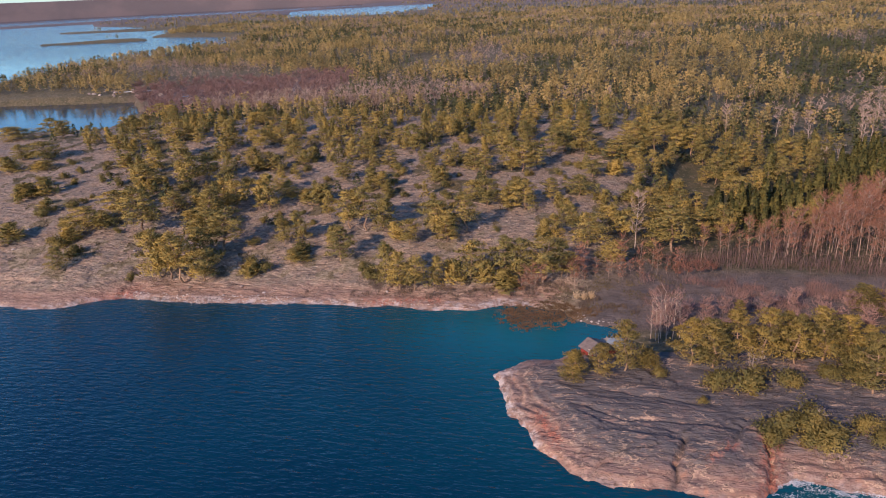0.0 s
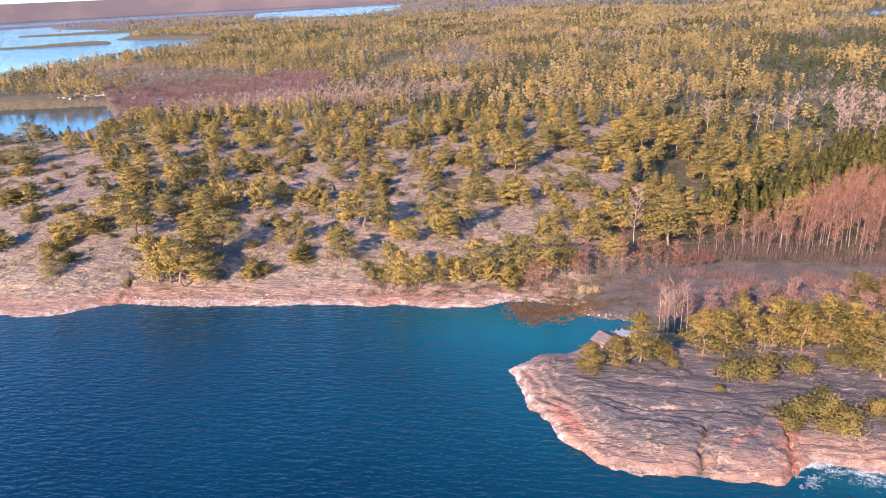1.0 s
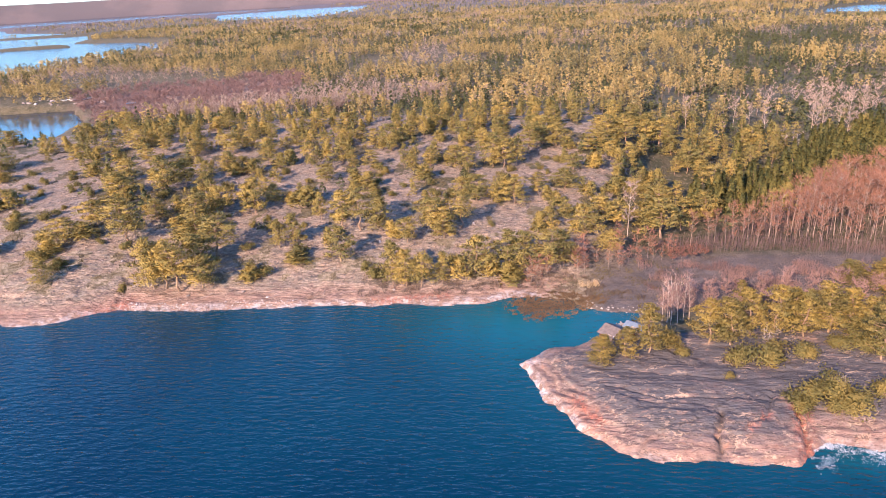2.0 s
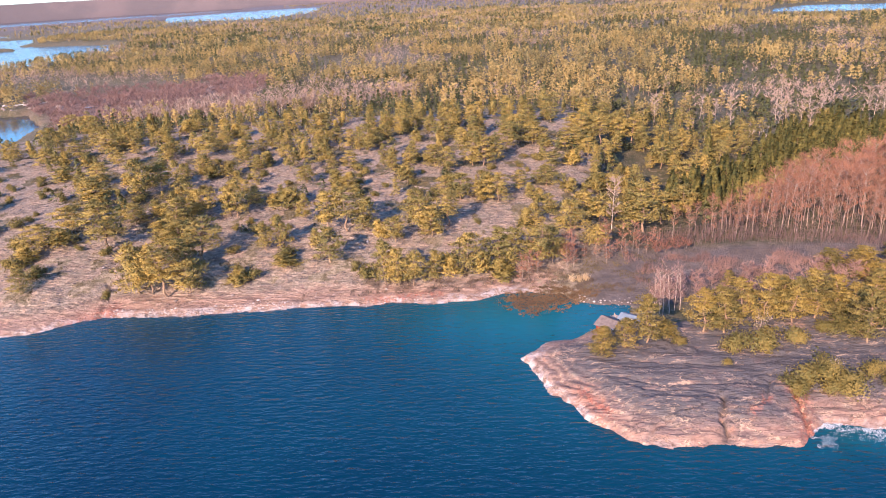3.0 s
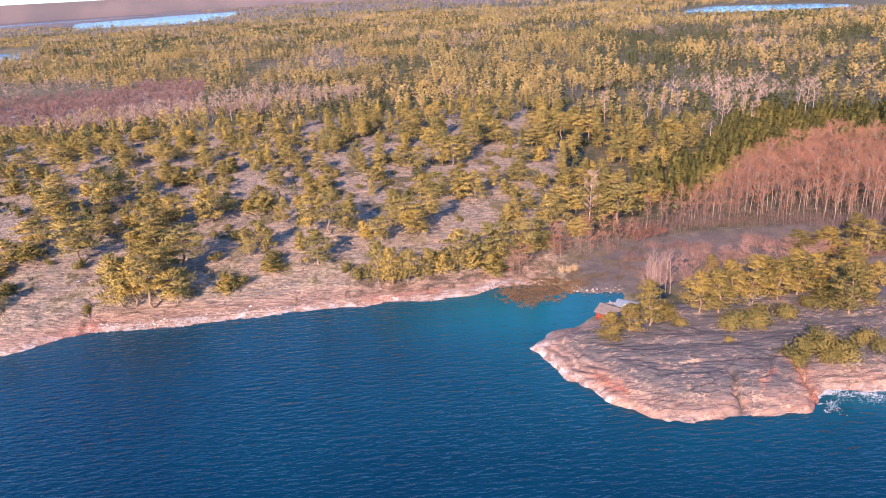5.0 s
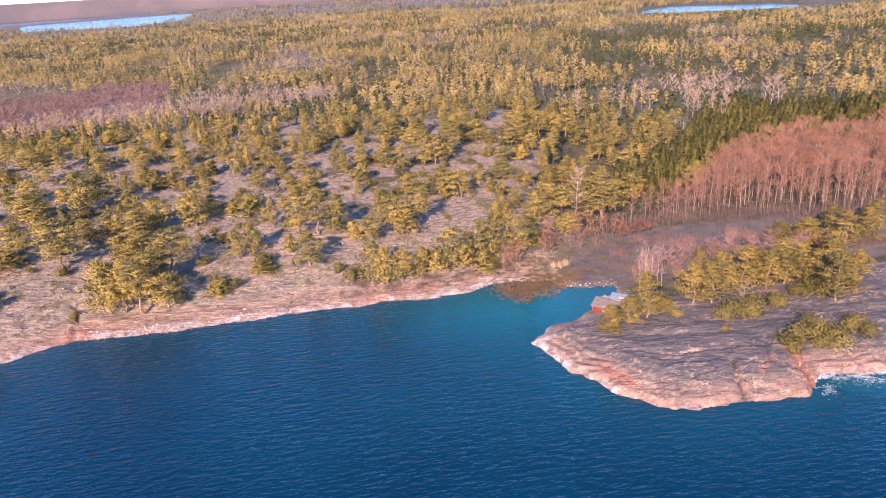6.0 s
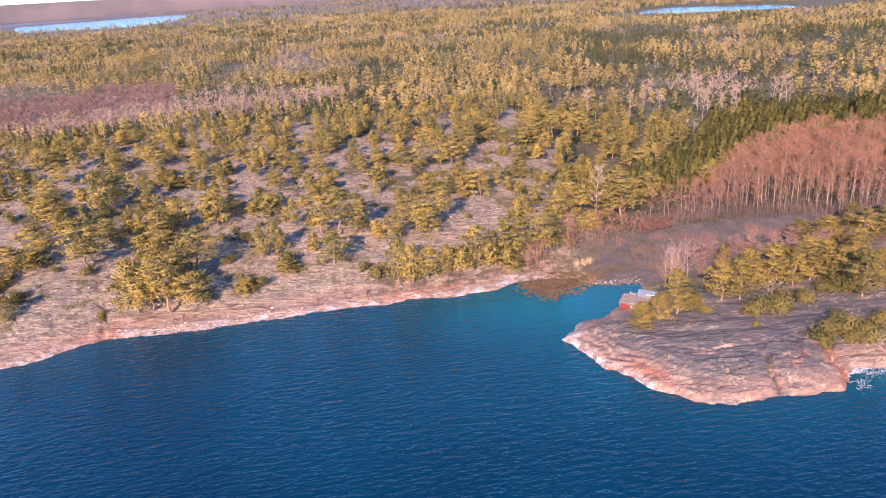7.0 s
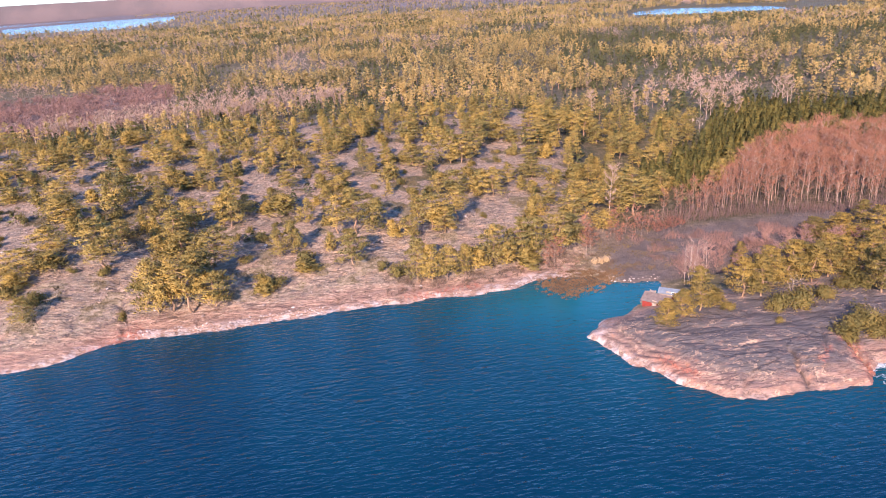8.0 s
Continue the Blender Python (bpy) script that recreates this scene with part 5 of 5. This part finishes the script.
def boathouse(m, length, depth, wall, ridge, boards, roof, label):
    """Board walls, a gable roof with overhang, a door and a window."""
    house = thing("boathouse", label, "boathouse")
    a, b = length / 2, depth / 2
    for name, box in (("wall", (-a, a, -b, -b + 0.12, -0.6, wall)), ("wall", (-a, a, b - 0.12, b, -0.6, wall)),
                      ("wall", (-a, -a + 0.12, -b + 0.12, b - 0.12, -0.6, wall)), ("wall", (a - 0.12, a, -b + 0.12, b - 0.12, -0.6, wall))):
        side = solid(name, [box], boards, house)
        x0, x1, y0, y1 = box[:4]
        along_x = x1 - x0 > y1 - y0
        steps = int((max(x1 - x0, y1 - y0) - 0.1) / 0.3)
        for n in range(steps):
            s = (x0 if along_x else y0) + 0.15 + 0.3 * n
            lath = (s, s + 0.05, (y0 - 0.025 if y0 < 0 else y1), (y0 if y0 < 0 else y1 + 0.025), -0.4, wall) if along_x else \
                   ((x0 - 0.025 if x0 < 0 else x1), (x0 if x0 < 0 else x1 + 0.025), s, s + 0.05, -0.4, wall)
            solid("batten", [lath], boards, side, bevel=0)
    for s in (-1, 1):
        x = s * (a - 0.06)
        me = bpy.data.meshes.new("gable")
        me.from_pydata([(x - 0.06, -b, wall), (x - 0.06, b, wall), (x - 0.06, 0, ridge), (x + 0.06, -b, wall), (x + 0.06, b, wall), (x + 0.06, 0, ridge)], [],
                       [(0, 2, 1), (3, 4, 5), (0, 1, 4, 3), (1, 2, 5, 4), (2, 0, 3, 5)])
        me.materials.append(boards)
        part("gable", me, house)
        drop = (ridge - wall) / b * 0.4
        slab("roof", [(-a - 0.35, 0, ridge + 0.04), (-a - 0.35, -s * (b + 0.4), wall - drop + 0.04), (a + 0.35, -s * (b + 0.4), wall - drop + 0.04), (a + 0.35, 0, ridge + 0.04)][::s], 0.09, roof, house)
    door = solid("door", [(-0.5, 0.5, -b - 0.05, -b - 0.003, -0.3, 1.6)], GREY_WOOD, house, "weathered grey door")
    solid("handle", [(0.34, 0.40, -b - 0.10, -b - 0.05, 0.6, 0.78)], DARK_GLASS, door)
    window = solid("window_frame", [(a * 0.5 - 0.45, a * 0.5 + 0.45, -b - 0.06, -b - 0.003, 0.75, 1.55)], WHITE_TRIM, house, "white window frame")
    solid("pane", [(a * 0.5 - 0.37, a * 0.5 + 0.37, -b - 0.075, -b - 0.062, 0.83, 1.47)], DARK_GLASS, window, bevel=0)
    house.matrix_basis = m
    return house


boathouse(pose(29.6, 116.8, 1.1, 0, 0, -48), 5.6, 4.4, 1.25, 2.3, RED_WALL, FELT_ROOF, "red-painted board boathouse with a grey felt roof")
boathouse(pose(34.2, 120.4, 0.85, 0, 0, -38), 4.2, 2.8, 1.1, 1.7, GREY_WOOD, PALE_ROOF, "small grey shed under a pale blue roof")

jetty = thing("jetty", "weathered grey wooden jetty on posts", "jetty")
for n in range(12):
    solid("plank", [(0.28 * n, 0.28 * n + 0.25, -0.75, 0.75, 0.62, 0.67)], GREY_WOOD, jetty, bevel=0)
solid("beam", [(0, 3.4, -0.6, -0.45, 0.46, 0.62)], GREY_WOOD, jetty)
solid("beam", [(0, 3.4, 0.45, 0.6, 0.46, 0.62)], GREY_WOOD, jetty)
for n in range(3):
    for s in (-0.66, 0.66):
        wood = tube([(0.3 + 1.35 * n, s, -1.5), (0.3 + 1.35 * n, s, 1.05)], [0.09, 0.08], 7)
        part("post", fast_mesh("post", *wood, GREY_WOOD), jetty)
jetty.matrix_basis = pose(29.6, 122.2, 0, 0, 0, 40)


def rowing_boat(m, hull, label, length=4.4):
    """An open boat with a pointed bow, gunwale and thwarts."""
    boat = thing("rowing_boat", label, "boat")
    ts = np.linspace(0, 1, 9)
    half = 0.75 * np.sin(math.pi * (0.12 + 0.5 * (1 - ts))) ** 0.7 * (1 - ts**5)
    keel = -0.02 + 0.35 * ts**3
    rows = []
    for inner in (0.0, 0.05):
        for t, w, k in zip(ts, half, keel):
            w = max(w - inner, 0.02)
            k = k + inner
            rows.append([(t * length - length / 2, y * w, k + z) for y, z in ((-1, 0.55), (-0.85, 0.25), (-0.4, 0.05), (0, 0), (0.4, 0.05), (0.85, 0.25), (1, 0.55))])
    outer, core = np.array(rows[:9]).reshape(-1, 3), np.array(rows[9:]).reshape(-1, 3)
    shell = joined([(outer, grid_faces(9, 7)), (core, grid_faces(9, 7)[:, ::-1])])
    part("hull", fast_mesh("hull", *shell, hull, True), boat)
    for s in (-1, 1):
        rim = tube([(t * length - length / 2, s * max(w, 0.02), k + 0.56) for t, w, k in zip(ts, half, keel)], [0.045] * 9, 5)
        part("gunwale", fast_mesh("gunwale", *rim, GREY_WOOD), boat)
    for t in (0.2, 0.5, 0.75):
        w = float(np.interp(t, ts, half)) - 0.06
        solid("thwart", [(t * length - length / 2 - 0.12, t * length - length / 2 + 0.12, -w, w, 0.34, 0.38)], GREY_WOOD, boat, bevel=0.01)
    boat.matrix_basis = m
    return boat


for n, (x, y, a) in enumerate([(-330, 487, 20), (-316, 493, 70), (-300, 497, 50)]):
    rowing_boat(pose(x, y, height_at(x, y) + 0.05, 0, 0, a), WHITE_HULL, "white open boat drawn up on the stony shore", 7.0)
x, y = -262, 458
rowing_boat(pose(x, y, height_at(x, y) + 0.05, 0, 0, 10), BLUE_HULL, "blue open boat resting on the heath", 8.0)


def stone_shape(seed):
    bm = bmesh.new()
    bmesh.ops.create_icosphere(bm, subdivisions=2, radius=1.0)
    for v in bm.verts:
        v.co *= 1 + 0.28 * noise.noise(v.co * 1.3 + Vector((seed * 7.1, 0, 0))) + 0.1 * noise.noise(v.co * 3.1 + Vector((0, seed * 3.7, 0)))
        v.co.z *= 0.62
    me = bpy.data.meshes.new("boulder")
    bm.to_mesh(me)
    bm.free()
    me.materials.append(STONE)
    return me


STONES = [stone_shape(n) for n in range(5)]


def boulder(x, y, size, label, group):
    z = height_at(x, y)
    ob = tagged(new("boulder", STONES[rng.integers(0, 5)]), label, "boulder", group)
    ob.matrix_basis = Matrix.LocRotScale((x, y, z + 0.1 * size), Euler((rng.uniform(-0.3, 0.3), rng.uniform(-0.3, 0.3), rng.uniform(0, 6.28))), (size * rng.uniform(0.7, 1.3), size, size * rng.uniform(0.7, 1.1)))


for x, y in scatter(210, (-88, -45), (131.8, 137.5), lambda x, y: np.exp(-((shore_by(x, y) - 0.9) / 0.9) ** 2), 0.6, []):
    boulder(x, y, rng.uniform(0.10, 0.30), "pale rounded stone at the waterline", "stones along the shore")
for x, y in scatter(75, (-48, 5), (132, 141), lambda x, y: np.exp(-((shore_by(x, y) - 0.8) / 0.8) ** 2), 0.6, []):
    boulder(x, y, rng.uniform(0.10, 0.26), "pale rounded stone at the waterline", "stones along the shore")
for x, y in scatter(40, (25, 38), (129, 137), lambda x, y: np.exp(-((shore_by(x, y) - 1.5) / 1.8) ** 2), 0.5, []):
    boulder(x, y, rng.uniform(0.1, 0.3), "grey stone on the muddy cove shore", "stones in the cove")
for x, y in scatter(40, (-150, 0), (137, 190), lambda x, y: (ground(x, y)[1] > 0.6) * 0.6, 2.0, []):
    boulder(x, y, rng.uniform(0.2, 0.55), "loose granite block on bare rock", "blocks on the rock")
for x, y in scatter(26, (-360, -290), (470, 500), lambda x, y: (shore_by(x, y) > 1) * 1.0, 2.5, []):
    boulder(x, y, rng.uniform(0.8, 2.0), "pale boulder on the far cove shore", "boulders of the far cove")


# sedge in the shallows, pale reeds, dry grass and heather
def blades(xs, ys, height, wide, material, name, label):
    z = np.maximum(ground(xs, ys)[0], -0.05)
    start = np.stack([xs, ys, z - 0.05], 1)
    push = np.stack([rng.normal(0, 0.22, len(xs)), rng.normal(0, 0.22, len(xs)), rng.uniform(0.5, 1.1, len(xs))], 1) * height
    ob = new(name, fast_mesh(name, *sticks(start, start + push, np.full(len(xs), wide)), material))
    return tagged(ob, label, "vegetation", kind="stuff")


SEDGE_BED = [(6.5, 138.2), (8, 130.5), (13, 127.4), (20, 129), (26, 134), (30, 137.5), (22, 141), (14, 140.5)]
xs, ys = rng.uniform(5, 31, 34000), rng.uniform(126, 142, 34000)
bed = inside_by(xs, ys, SEDGE_BED) + 1.2 * fbm(xs / 2.5, ys / 2.5, 131)
pick = (bed > -1.6) & (fbm(xs / 0.9, ys / 0.6, 132) + rng.uniform(-0.25, 0.25, len(xs)) > 0.22 - 0.16 * bed)
blades(xs[pick], ys[pick], 0.45, 0.13, SEDGE, "sedge", "rust-brown sedge standing in the shallow cove")
for x, y, n in ((26.6, 143.4, 110), (28.2, 144.0, 120), (25.0, 143.6, 70)):
    a, b = rng.normal(x, 0.3, n), rng.normal(y, 0.3, n)
    blades(a, b, 2.0, 0.10, REED, "reed_clump", "tall pale straw-coloured reeds at the cove")
xs, ys = rng.uniform(22, 112, 60000), rng.uniform(127, 168, 60000)
pick = (ground(xs, ys)[2] > 0.5) & (fbm(xs / 3, ys / 3, 133) > -0.05)
blades(xs[pick][:14000], ys[pick][:14000], 0.4, 0.07, DRY_GRASS, "meadow_grass", "dry greyish-brown meadow grass")
xs, ys = rng.uniform(-190, 50, 260000), rng.uniform(136, 290, 260000)
tall_ok = (ground(xs, ys)[1] < 0.55) & (shore_by(xs, ys) > 5) & (fbm(xs / 2.5, ys / 2.5, 134) > 0.05)
blades(xs[tall_ok][:34000], ys[tall_ok][:34000], 0.45, 0.22, HEATHER, "heather", "brown heather and crowberry in the hollows")
xs, ys = rng.uniform(-30, 40, 20000), rng.uniform(137, 150, 20000)
pick = (np.abs(shore_by(xs, ys) - 7) < 3.5) & (fbm(xs / 2, ys / 2, 135) > 0)
blades(xs[pick][:6000], ys[pick][:6000], 0.8, 0.09, DRY_GRASS, "shore_grass", "tall dry grass along the shore")

# leafless brush on the meadow
xs, ys = rng.uniform(40, 115, 40000), rng.uniform(124, 158, 40000)
pick = (ground(xs, ys)[2] > 0.3) & (fbm(xs / 9, ys / 6, 136) + rng.uniform(-0.15, 0.15, len(xs)) > 0.16)
blades(xs[pick][:9000], ys[pick][:9000], 1.9, 0.055, FEN_TWIG, "meadow_brush", "mauve leafless brush spread over the meadow")

# bleached branches and driftwood lying on the rock
xs, ys = rng.uniform(-140, 20, 2500), rng.uniform(137, 215, 2500)
pick = np.flatnonzero((ground(xs, ys)[1] > 0.4) & (shore_by(xs, ys) > 3))[:170]
a, reach = rng.uniform(0, 6.28, len(pick)), rng.uniform(0.8, 2.6, len(pick))
ends = np.stack([xs[pick] + reach * np.cos(a), ys[pick] + reach * np.sin(a)], 1)
logs = [tube([(x0, y0, z0 + 0.10), ((x0 + x1) / 2, (y0 + y1) / 2, (z0 + z1) / 2 + 0.22), (x1, y1, z1 + 0.12)], [0.07, 0.055, 0.02], 4)
        for x0, y0, z0, (x1, y1), z1 in zip(xs[pick], ys[pick], ground(xs[pick], ys[pick])[0], ends, ground(ends[:, 0], ends[:, 1])[0])]
tagged(new("driftwood", fast_mesh("driftwood", *joined(logs), DEAD_WOOD)), "bleached branches scattered on the granite", "driftwood", kind="stuff")

# foam where the swell breaks on the point
xs, ys = rng.uniform(54, 84, 130000), rng.uniform(74, 86, 130000)
off = -shore_by(xs, ys)
chance = 0.8 * np.exp(-np.maximum(off, 0) / 1.1) * sm(0.45 + 1.6 * fbm(xs / 2.2, ys / 1.2, 141))
chance = chance + 0.5 * (np.abs(fbm(xs / 1.3, ys / 0.7, 142)) < 0.05) * sm((4 - off) / 3) * (fbm(xs / 4, ys / 2, 143) > 0)
pick = (off > -0.3) & (off < 5.5) & (rng.uniform(0, 1, len(xs)) < chance)
xs, ys = xs[pick], ys[pick]
a = rng.uniform(0, 6.28, len(xs))
ring = np.linspace(0, 2 * math.pi, 6, endpoint=False)
size = rng.uniform(0.02, 0.05, len(xs))
vx = xs[:, None] + size[:, None] * 1.6 * np.cos(ring + a[:, None])
vy = ys[:, None] + size[:, None] * np.sin(ring + a[:, None])
vz = np.repeat(np.maximum(ground(xs, ys)[0], 0)[:, None] + 0.02 + rng.uniform(0, 0.04, len(xs))[:, None], 6, 1)
foam = fast_mesh("sea_foam", np.stack([vx, vy, vz], 2).reshape(-1, 3), np.arange(6 * len(xs)).reshape(-1, 6), FOAM)
tagged(new("sea_foam", foam), "white foam where swell breaks on the granite", "foam", kind="stuff")
